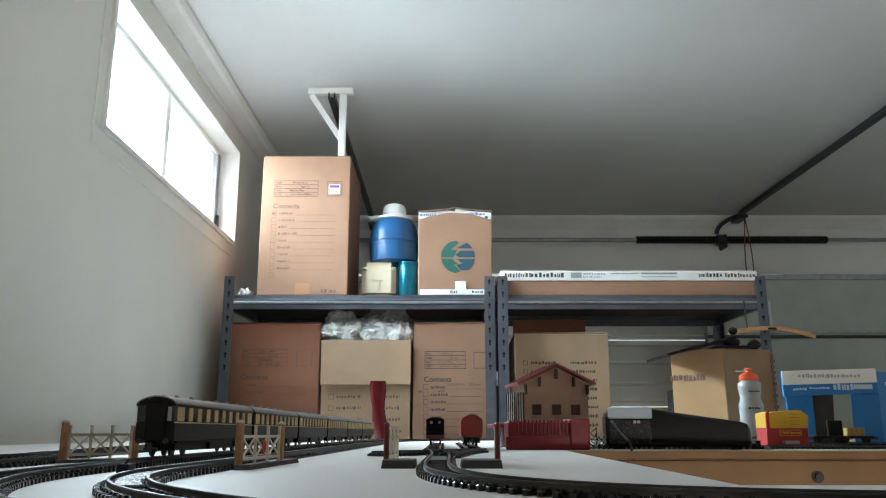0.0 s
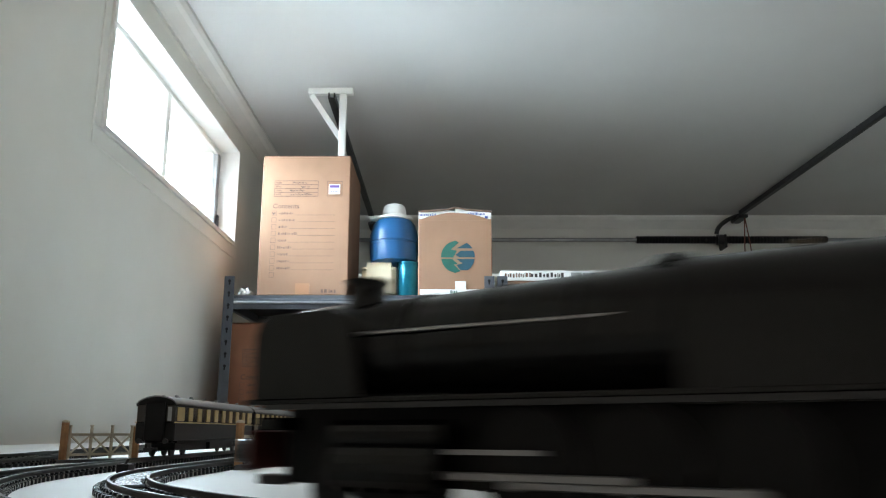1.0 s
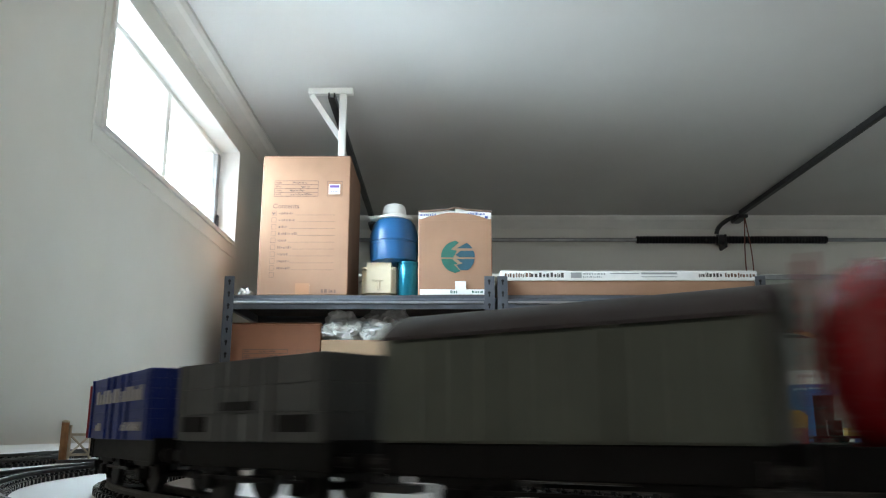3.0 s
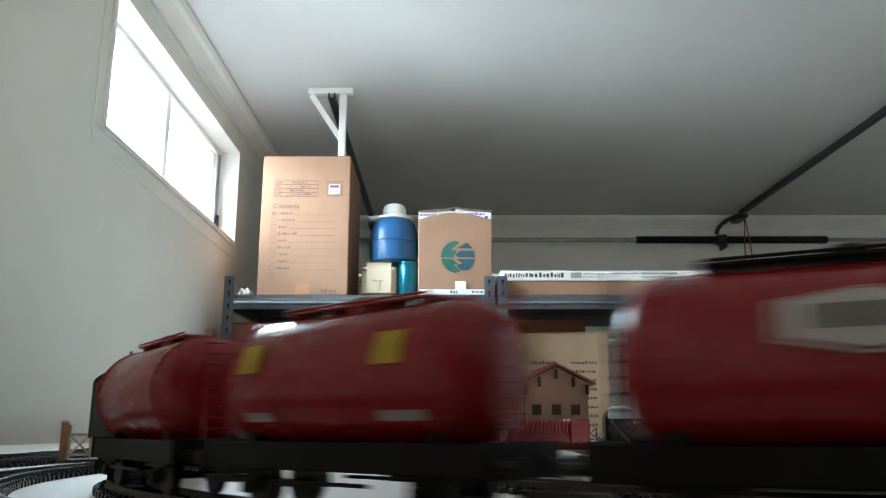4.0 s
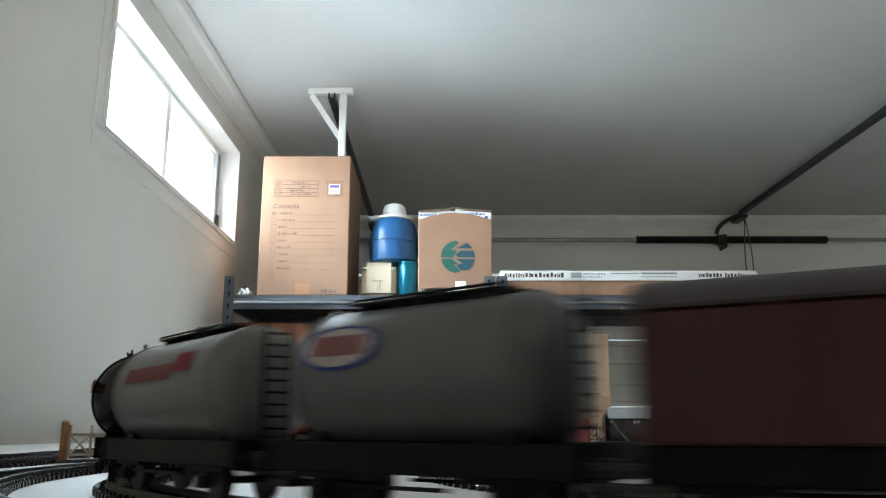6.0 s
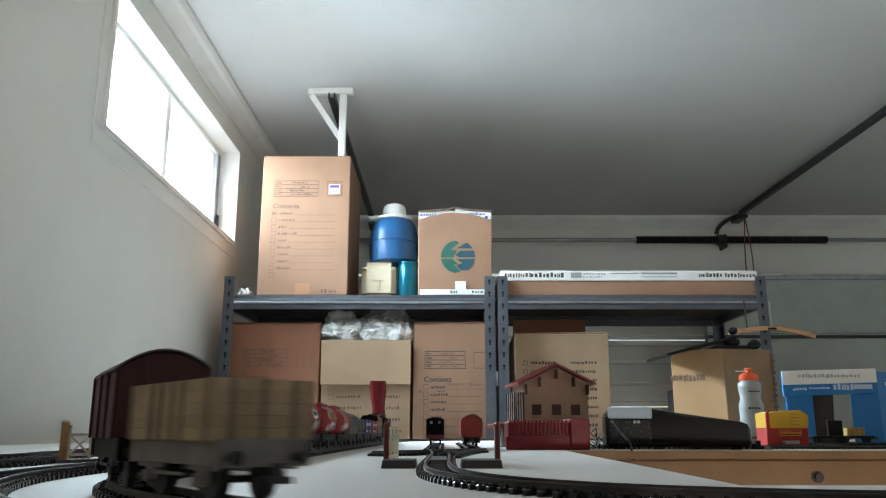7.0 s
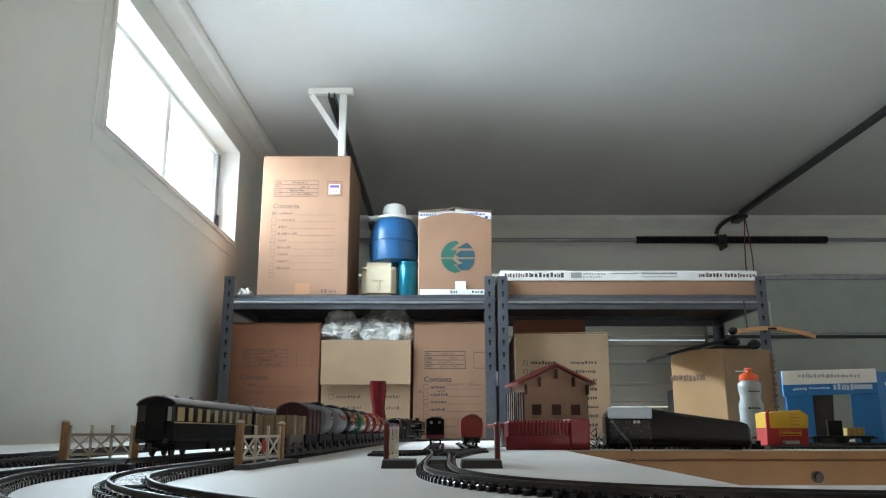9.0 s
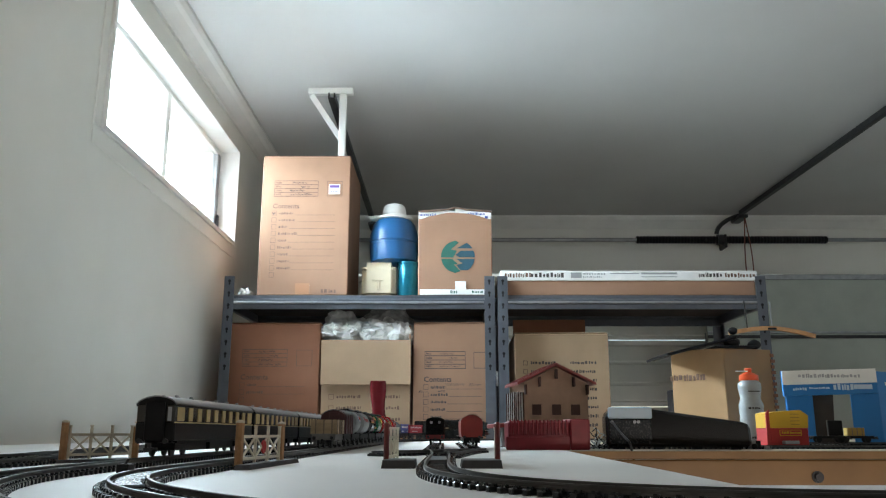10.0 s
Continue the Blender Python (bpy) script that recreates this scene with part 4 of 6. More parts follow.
def tank_mark(w, r, zc, shape, mt, y0, y1, a0, a1):
    """A painted patch that follows the tank's side: from y0 to y1, a0 to a1 degrees above its middle, on both sides."""
    n = 14
    for s in (-1, 1):
        bm = bmesh.new()
        for i in range(n):
            rows = []
            for k in (i, i + 1):
                u = k / n
                ang0, ang1 = a0, a1
                if shape == "oval":
                    q = math.sqrt(max(0, 1 - (2 * u - 1) ** 2))
                    mid = (a0 + a1) / 2
                    ang0, ang1 = mid - (mid - a0) * q, mid + (a1 - mid) * q
                elif shape == "hexagon":
                    q = 0.6 + 0.4 * (1 - abs(2 * u - 1))
                    mid = (a0 + a1) / 2
                    ang0, ang1 = mid - (mid - a0) * q, mid + (a1 - mid) * q
                elif shape == "shield":
                    q = 1 - 0.75 * abs(2 * u - 1) ** 2.2
                    ang0 = a1 - (a1 - a0) * q
                elif shape == "step":
                    ang0, ang1 = a0 - (0 if u > 0.72 else 20 * min(1, (0.72 - u) / 0.1)), a1 - (0 if u > 0.72 else 20 * min(1, (0.72 - u) / 0.1))
                elif shape == "letters" and i % 2:
                    ang0 = ang1 = None
                rows.append((y0 + (y1 - y0) * u, ang0, ang1))
            if rows[0][1] is None:
                continue
            quad = []
            (ya, p0, p1), (yb, q0, q1) = rows
            if abs(p1 - p0) + abs(q1 - q0) < 0.2:
                continue
            m = 5
            for c in range(m):
                f0, f1 = c / m, (c + 1) / m
                quad = []
                for y, lo, hi, f in ((ya, p0, p1, f0), (yb, q0, q1, f0), (yb, q0, q1, f1), (ya, p0, p1, f1)):
                    g = radians(lo + (hi - lo) * f)
                    quad.append(bm.verts.new((s * (r + 0.0005) * math.cos(g), y, zc + (r + 0.0005) * math.sin(g))))
                bm.faces.new(quad)
        bmesh.ops.remove_doubles(bm, verts=bm.verts, dist=0.00001)
        bmesh.ops.solidify(bm, geom=bm.faces, thickness=0.0003)
        mk = part("marking", bm, mt, w)
        if shape == "letters":
            mk["kind"] = "stuff"


def van(label, length, mt, roof_mt, top=0.0535):
    w = thing("covered_van", pose(0, 0, 0), label, "van", "train wagons")
    h = length / 2 - 0.006
    chassis(w, h)
    z0, z1, wd = 0.0185, top - 0.0075, 0.0165
    part("body", box(-wd, wd, -h, h, z0, z1, 0.0003), mt, w)
    arc = [(-wd - 0.001 + (2 * wd + 0.002) * k / 16, z1 + 0.0072 * math.sin(math.pi * k / 16) ** 0.8) for k in range(17)]
    part("end_panel", prism([(x * 0.97, z - 0.0006) for x, z in arc] + [(wd * 0.97, z1 - 0.0005), (-wd * 0.97, z1 - 0.0005)], -h + 0.0004, h - 0.0004), mt, w)
    part("roof", prism([(x, z + 0.0008) for x, z in arc] + [(x, z) for x, z in reversed(arc)], -h - 0.0012, h + 0.0012), roof_mt, w, "dark grey curved roof", smooth=True)
    for x in (-1, 1):
        n = 12
        for k in range(n):
            y = -h + 0.001 + (2 * h - 0.002) * (k + 0.5) / n
            part("plank", box(x * wd - 0.0006, x * wd + 0.0006, y - h / n + 0.0002, y + h / n - 0.0002, z0 + 0.0004, z1 - 0.0006, 0.0002), mt, w)
        for y in (-h + 0.002, -h * 0.3, h * 0.3, h - 0.002):
            part("strapping", box(x * (wd + 0.0011) - 0.0005, x * (wd + 0.0011) + 0.0005, y - 0.0009, y + 0.0009, z0, z1), mt, w)
    for y, s in ((-h, -1), (h, 1)):
        for x in (-wd * 0.4, wd * 0.4):
            part("end_post", box(x - 0.0009, x + 0.0009, y - 0.0008, y + 0.0008, z0, z1 + 0.004), mt, w)
    return w


def engine():
    """A black 4-6-2 with smoke deflectors; its front at y = 0, its cab at y = -0.19."""
    e = thing("steam_engine", pose(0, 0, 0), "black model express steam engine with smoke deflectors", "locomotive")
    e.scale = (1.06, 1.0, 1.10)
    BRASS = mat("brass_plate", (0.15, 0.1, 0.045), 0.5, 0.0)
    GLINT = mat("bare_rod_steel", (0.35, 0.35, 0.36), 0.3, 0.9)
    zc, r = 0.0385, 0.0125
    m = Matrix.Translation((0, 0, zc)) @ Matrix.Rotation(radians(90), 4, "X")
    part("smokebox", lathe([(0.002, -0.0015), (r * 0.55, -0.001), (r * 0.9, 0.0005), (r * 0.97, 0.003), (r, 0.01), (r, 0.042), (r * 0.97, 0.0425)], seg=36, m=m), LOCOBLACK, e, smooth=True)
    part("boiler", lathe([(r * 0.98, 0.0427), (r * 1.0, 0.044), (r * 1.17, 0.11), (r * 1.17, 0.1115)], seg=36, m=m), LOCOBLACK, e, smooth=True)
    arc = [(-0.0155, 0.024)] + [(-0.0152 * math.cos(math.pi * k / 14), 0.038 + 0.0155 * math.sin(math.pi * k / 14)) for k in range(15)] + [(0.0155, 0.024)]
    part("firebox", prism(arc, -0.155, -0.1117), LOCOBLACK, e, smooth=True)
    for y in (0.043, 0.066, 0.088, 0.11):
        part("boiler_band", lathe([(r * 0.93 + y * 0.031, y - 0.0006), (r * 0.95 + y * 0.031, y), (r * 0.93 + y * 0.031, y + 0.0006)], seg=36, m=m), LOCOBLACK, e, smooth=True)
    part("chimney", lathe([(0.0066, 0.049), (0.0056, 0.0515), (0.0056, 0.0552), (0.0064, 0.0566)], seg=20, m=Matrix.Translation((0, -0.022, 0))), LOCOBLACK, e, smooth=True)
    part("dome", lathe([(0.0075, 0.049), (0.007, 0.0525), (0.005, 0.0542), (0.001, 0.0548)], seg=20, m=Matrix.Translation((0, -0.108, 0))), LOCOBLACK, e, smooth=True)
    part("safety_valve", lathe([(0.002, 0.052), (0.002, 0.0545), (0.001, 0.055)], seg=10, m=Matrix.Translation((0, -0.135, 0))), BRASS, e, smooth=True)
    for s in (-1, 1):
        ol = [(0.003, 0.0268), (0.003, 0.0425), (0.0015, 0.0455), (-0.0015, 0.0472), (-0.024, 0.0472), (-0.030, 0.0445), (-0.033, 0.0268)]
        mm = Matrix(((0, 1, 0, 0), (1, 0, 0, 0), (0, 0, 1, 0), (0, 0, 0, 1)))
        part("smoke_deflector", prism([(a, b) for a, b in ol], s * 0.0165 - 0.0005, s * 0.0165 + 0.0005, m=mm), LOCOBLACK, e)
        part("running_plate", box(s * 0.0125 - 0.0045, s * 0.0125 + 0.0045, -0.155, 0.006, 0.0255, 0.0268, 0.0003), LOCOBLACK, e)
        part("valance", box(s * 0.0166 - 0.0003, s * 0.0166 + 0.0003, -0.155, 0.0, 0.0243, 0.0255), DARKSTEEL, e, "dark metal edge of the running plate")
        part("cylinder", cyl((s * 0.0135, -0.055, 0.0115), (s * 0.0135, -0.025, 0.0115), 0.0055, seg=18), LOCOBLACK, e)
        part("steam_chest", cyl((s * 0.0135, -0.056, 0.0185), (s * 0.0135, -0.024, 0.0185), 0.0033, seg=14), LOCOBLACK, e)
        for y in (-0.075, -0.1, -0.125):
            bm = cyl((s * 0.0072, y, 0.0125), (s * 0.0095, y, 0.0125), 0.0122, seg=28)
            part("driving_wheel", bm, BLACKP, e)
            part("crank_pin", cyl((s * 0.0095, y + 0.003, 0.0085), (s * 0.0125, y + 0.003, 0.0085), 0.0012, seg=8), GLINT, e)
        part("coupling_rod", box(s * 0.0112 - 0.0006, s * 0.0112 + 0.0006, -0.125, -0.069, 0.0076, 0.0094, 0.0003), GLINT, e)
        part("connecting_rod", box(s * 0.0132 - 0.0006, s * 0.0132 + 0.0006, -0.1, -0.05, 0.0092, 0.011, 0.0003), GLINT, e)
        part("slide_bar", box(s * 0.0135 - 0.001, s * 0.0135 + 0.001, -0.08, -0.056, 0.0145, 0.0155), GLINT, e)
        part("hand_rail", cyl((s * 0.0135, -0.11, 0.0415), (s * 0.0127, -0.012, 0.0415), 0.0005, seg=6), GLINT, e)
        for y in (-0.018, -0.038):
            part("bogie_wheel", cyl((s * 0.0072, y, 0.006), (s * 0.0095, y, 0.006), 0.006, seg=20), BLACKP, e)
        part("trailing_wheel", cyl((s * 0.0072, -0.152, 0.0073), (s * 0.0095, -0.152, 0.0073), 0.0073, seg=20), BLACKP, e)
        # cab side with its window
        bm = bmesh.new()
        for a, b, c, d in ((-0.186, -0.155, 0.0235, 0.0342), (-0.158, -0.155, 0.0342, 0.0455), (-0.176, -0.1685, 0.0342, 0.0455), (-0.188, -0.155, 0.0455, 0.0488)):
            box(s * 0.0168 - 0.0005, s * 0.0168 + 0.0005, a, b, c, d, bm=bm)
        part("cab_side", bm, LOCOBLACK, e)
        part("number_bar", box(s * 0.0175 - 0.0003, s * 0.0175 + 0.0003, -0.176, -0.164, 0.0285, 0.0318), BRASS, e, "faded yellow number bar")
        part("cab_step", box(s * 0.0155 - 0.001, s * 0.0155 + 0.001, -0.183, -0.175, 0.008, 0.0235), LOCOBLACK, e)
        part("buffer", cyl((s * 0.0115, 0.004, 0.0145), (s * 0.0115, 0.0125, 0.0145), 0.0028, seg=14), DARKSTEEL, e)
    part("cab_front", box(-0.0165, 0.0165, -0.1565, -0.1555, 0.0235, 0.0505), LOCOBLACK, e)
    arc = [(0.0178 * -math.cos(math.pi * k / 14), 0.0478 + 0.0066 * math.sin(math.pi * k / 14)) for k in range(15)]
    part("cab_roof", prism(arc + [(x, z - 0.001) for x, z in reversed(arc)], -0.192, -0.154), LOCOBLACK, e, smooth=True)
    part("frame", box(-0.0066, 0.0066, -0.186, 0.0, 0.007, 0.032, 0.0005), CHASSIS, e)
    part("front_apron", box(-0.016, 0.016, -0.005, 0.003, 0.0195, 0.0225, 0.0004), LOCOBLACK, e)
    part("buffer_beam", box(-0.0165, 0.0165, 0.003, 0.0045, 0.0105, 0.0195, 0.0004), mat("red_buffer_beam", (0.09, 0.015, 0.012), 0.5), e, "dull red buffer beam")
    part("coupling_hook", box(-0.003, 0.003, 0.0045, 0.014, 0.006, 0.0085, 0.0004), DARKSTEEL, e)
    part("lamp", box(-0.0018, 0.0018, 0.0005, 0.0035, 0.0225, 0.0275, 0.0004), WHITEPAPER, e, "small white lamp")
    return e


def tender():
    w = thing("tender", pose(0, 0, 0), "black model tender with a small round crest", "tender")
    w.scale = (1.0, 1.1, 1.05)
    h, wd = 0.043, 0.0172
    part("underframe", box(-0.0145, 0.0145, -h, h, 0.0125, 0.019, 0.0005), CHASSIS, w)
    out = [(-wd, 0.019), (-wd, 0.046), (-wd + 0.003, 0.0505), (-wd + 0.006, 0.0512), (wd - 0.006, 0.0512), (wd - 0.003, 0.0505), (wd, 0.046), (wd, 0.019)]
    part("body", prism(out, -h, h), LOCOBLACK, w, smooth=True)
    part("coal", box(-0.012, 0.012, -0.005, h - 0.004, 0.0505, 0.0525, 0.0008), BLACKP, w)
    for x in (-1, 1):
        for y in (-0.029, 0, 0.029):
            part("axlebox", box(x * 0.0148 - 0.0015, x * 0.0148 + 0.0015, y - 0.004, y + 0.004, 0.0055, 0.0125, 0.0006), CHASSIS, w)
        bm = cyl((x * wd, 0.007, 0.037), (x * (wd + 0.0006), 0.007, 0.037), 0.0032, seg=20)
        part("crest", bm, mat("crest_gold", (0.30, 0.12, 0.025), 0.6, size=300, vary=0.5), w, "faded gold and red crest")
        part("crest_base", box(x * wd - 0.0004 if x < 0 else x * wd, x * wd if x < 0 else x * wd + 0.0004, 0.003, 0.011, 0.0322, 0.0335), mat("crest_scroll", (0.22, 0.16, 0.14), 0.6), w)
        part("hand_rail", cyl((x * (wd + 0.0012), h - 0.002, 0.022), (x * (wd + 0.0012), h - 0.002, 0.045), 0.0005, seg=6), DARKSTEEL, w)
    wheelsets(w, (-0.029, 0, 0.029), 0.0075)
    buffers(w, -h, h)
    return w


RED = mat("glossy_red_tank_paint", (0.33, 0.012, 0.018), 0.24, vary=0.06, size=60, bump=0.02)
REDW = mat("red_wagon_paint", (0.33, 0.014, 0.025), 0.4, vary=0.08, size=60, bump=0.05, random_amount=0.06)
BLUEW = mat("blue_wagon_paint", (0.013, 0.035, 0.25), 0.4, vary=0.08, size=60, bump=0.05, random_amount=0.06)
GREYW = mat("grey_wagon_paint", (0.11, 0.118, 0.12), 0.5, vary=0.12, size=60, bump=0.06, random_amount=0.07)
OLIVE = mat("grey_green_wagon_paint", (0.13, 0.15, 0.125), 0.5, vary=0.12, size=60, bump=0.06)
GREENT = mat("glossy_green_tank_paint", (0.01, 0.10, 0.045), 0.24, vary=0.06, size=60, bump=0.02)
BLACKT = mat("glossy_black_tank_paint", (0.012, 0.013, 0.018), 0.2, vary=0.15, size=60, bump=0.02)
SILVER = mat("silver_grey_tank_paint", (0.21, 0.215, 0.22), 0.36, 0.1, vary=0.07, size=60, bump=0.03)
GREYT = mat("grey_tank_paint", (0.16, 0.175, 0.178), 0.36, 0.1, vary=0.07, size=60, bump=0.03)
MAROON = mat("maroon_van_paint", (0.075, 0.022, 0.026), 0.5, vary=0.12, size=60, bump=0.06, random_amount=0.07)
ROOFG = mat("dark_grey_roof", (0.05, 0.04, 0.045), 0.6, vary=0.15, size=60, bump=0.06)
WOODW = mat("bare_plank_wagon_wood", (0.40, 0.29, 0.17), 0.7, vary=0.16, size=90, bump=0.12, random_amount=0.12)
STRAPG = mat("grey_brown_strapping", (0.2, 0.15, 0.1), 0.6, vary=0.15, size=90)
UNDERG = mat("grey_underframe", (0.2, 0.19, 0.18), 0.6, vary=0.2, size=90)
LETTERW = mat("white_lettering", (0.62, 0.60, 0.58), 0.6, bump=0)
YELLOWP = mat("yellow_emblem_paint", (0.62, 0.42, 0.02), 0.5, bump=0)
ORANGEP = mat("orange_stripe_paint", (0.65, 0.25, 0.02), 0.5, bump=0)
REDP = mat("red_lettering_paint", (0.34, 0.03, 0.035), 0.5, bump=0)
BLUEP2 = mat("blue_emblem_paint", (0.02, 0.06, 0.35), 0.5, bump=0)
SAND = mat("pale_sand_load", (0.45, 0.36, 0.24), 0.9, vary=0.2, size=200, bump=0.5, fine=900)
COAL = mat("black_coal_load", (0.015, 0.015, 0.016), 0.5, vary=0.3, size=200, bump=0.8, fine=700)

# the train: builder and where its middle stands along the line at 4.5 s
TRAIN = [
    (0.6870, engine()),
    (0.4385, tender()),
    (0.3330, open_wagon("red open wagon with white lettering bars", 0.107, REDW, 0.0415, [(LETTERW, -0.037, 0.037, 0.0318, 0.0365, 11), (LETTERW, -0.03, 0.012, 0.0215, 0.024, 9)], load=COAL)),
    (0.2260, open_wagon("blue open wagon with white lettering bars", 0.1065, BLUEW, 0.0425, [(LETTERW, -0.037, 0.037, 0.032, 0.0372, 12), (LETTERW, -0.037, -0.01, 0.0215, 0.0245, 8), (LETTERW, 0.025, 0.034, 0.0215, 0.0245, 2)], load=COAL)),
    (0.1250, open_wagon("grey open mineral wagon with dark panels", 0.0865, GREYW, 0.0415, [(CHASSIS, -0.006, 0.01, 0.027, 0.0295, 1), (CHASSIS, -0.034, -0.018, 0.021, 0.0255, 1), (CHASSIS, 0.02, 0.032, 0.021, 0.0255, 1)], planks=3, load=COAL)),
    (0.0270, van("plain grey-green planked covered van", 0.100, OLIVE, ROOFG, 0.050)),
    (-0.0705, tank_wagon("plain glossy red tank wagon", 0.119, RED, rail_mt=RED)),
    (-0.1930, tank_wagon("glossy red tank wagon with yellow emblems", 0.12, RED, marks=[("patch", YELLOWP, 0.0235, 0.0325, 5, 30), ("patch", YELLOWP, -0.030, -0.021, 5, 30), ("letters", LETTERW, 0.020, 0.031, -36, -28), ("letters", LETTERW, -0.036, -0.021, -36, -28)], rail_mt=RED)),
    (-0.3165, tank_wagon("glossy red tank wagon with a white hexagon emblem", 0.119, RED, marks=[("hexagon", LETTERW, -0.017, 0.015, -3, 38), ("hexagon", RED, -0.0158, 0.0138, -1.5, 36.5), ("hexagon", LETTERW, -0.0146, 0.0126, 0, 35), ("letters", CHASSIS, -0.011, 0.009, 11, 25), ("patch", CHASSIS, -0.029, -0.0225, -18, -8), ("patch", CHASSIS, -0.038, -0.0315, -18, -8)])),
    (-0.4320, tank_wagon("glossy green tank wagon with a yellow shield emblem", 0.119, GREENT, marks=[("shield", YELLOWP, 0.017, 0.039, -14, 44), ("shield", GREENT, 0.0185, 0.0375, -9, 41), ("letters", YELLOWP, 0.0195, 0.0365, 12, 36), ("patch", YELLOWP, 0.0195, 0.0365, 21, 27), ("letters", YELLOWP, -0.028, -0.012, -36, -30)])),
    (-0.5520, tank_wagon("black tank wagon with orange and red stripe", 0.119, BLACKT, marks=[("step", ORANGEP, -0.046, 0.032, 26, 33), ("step", REDP, -0.046, 0.032, 34, 42), ("oval", ORANGEP, 0.033, 0.043, 20, 50), ("letters", ORANGEP, 0.022, 0.04, -24, -16)])),
    (-0.6750, tank_wagon("silver grey tank wagon with red lettering", 0.126, SILVER, marks=[("letters", REDP, -0.012, 0.030, 8, 24), ("letters", REDP, -0.028, -0.014, 14, 34)])),
    (-0.7890, tank_wagon("grey tank wagon with an oval red, white and blue emblem", 0.108, GREYT, marks=[("oval", BLUEP2, 0.004, 0.032, 2, 40), ("oval", LETTERW, 0.006, 0.030, 5, 37)])),
    (-0.8850, van("maroon planked covered van with a dark roof", 0.088, MAROON, ROOFG, 0.0525)),
    (-0.9700, open_wagon("bare wood planked open wagon with grey strapping", 0.080, WOODW, 0.0372, planks=5, load=SAND, strap=STRAPG, under=UNDERG)),
]
tank_mark(TRAIN[12][1], 0.0194, 0.0354, "letters", REDP, 0.009, 0.027, 13, 29)


def advance(t):
    """How far the train has moved since 4.5 s."""
    late = min(1, max(0, (1.1 - t) / 0.4))
    return 0.2855 * (t - 4.5) - 0.024 * late * late * (3 - 2 * late)


def motions():
    for s0, ob in TRAIN:
        rows = []
        for k in range(0, 101):
            t = k / 10
            s = s0 + advance(t)
            if ob.name.startswith("steam_engine"):
                x, y, _ = line(s - 0.03)
                xb, yb, _ = line(s - 0.16)
                a = math.atan2(x - xb, y - yb)
                d = Vector((math.sin(a), math.cos(a), 0)) * 0.03
                rows.append((t, pose(x + d.x, y + d.y, TABLE + RAIL, 0, 0, -math.degrees(a))))
            else:
                xa, ya, _ = line(s + 0.03)
                xb, yb, _ = line(s - 0.03)
                a = math.atan2(xa - xb, ya - yb)
                rows.append((t, pose((xa + xb) / 2, (ya + yb) / 2, TABLE + RAIL, 0, 0, -math.degrees(a))))
        walk(ob, rows)


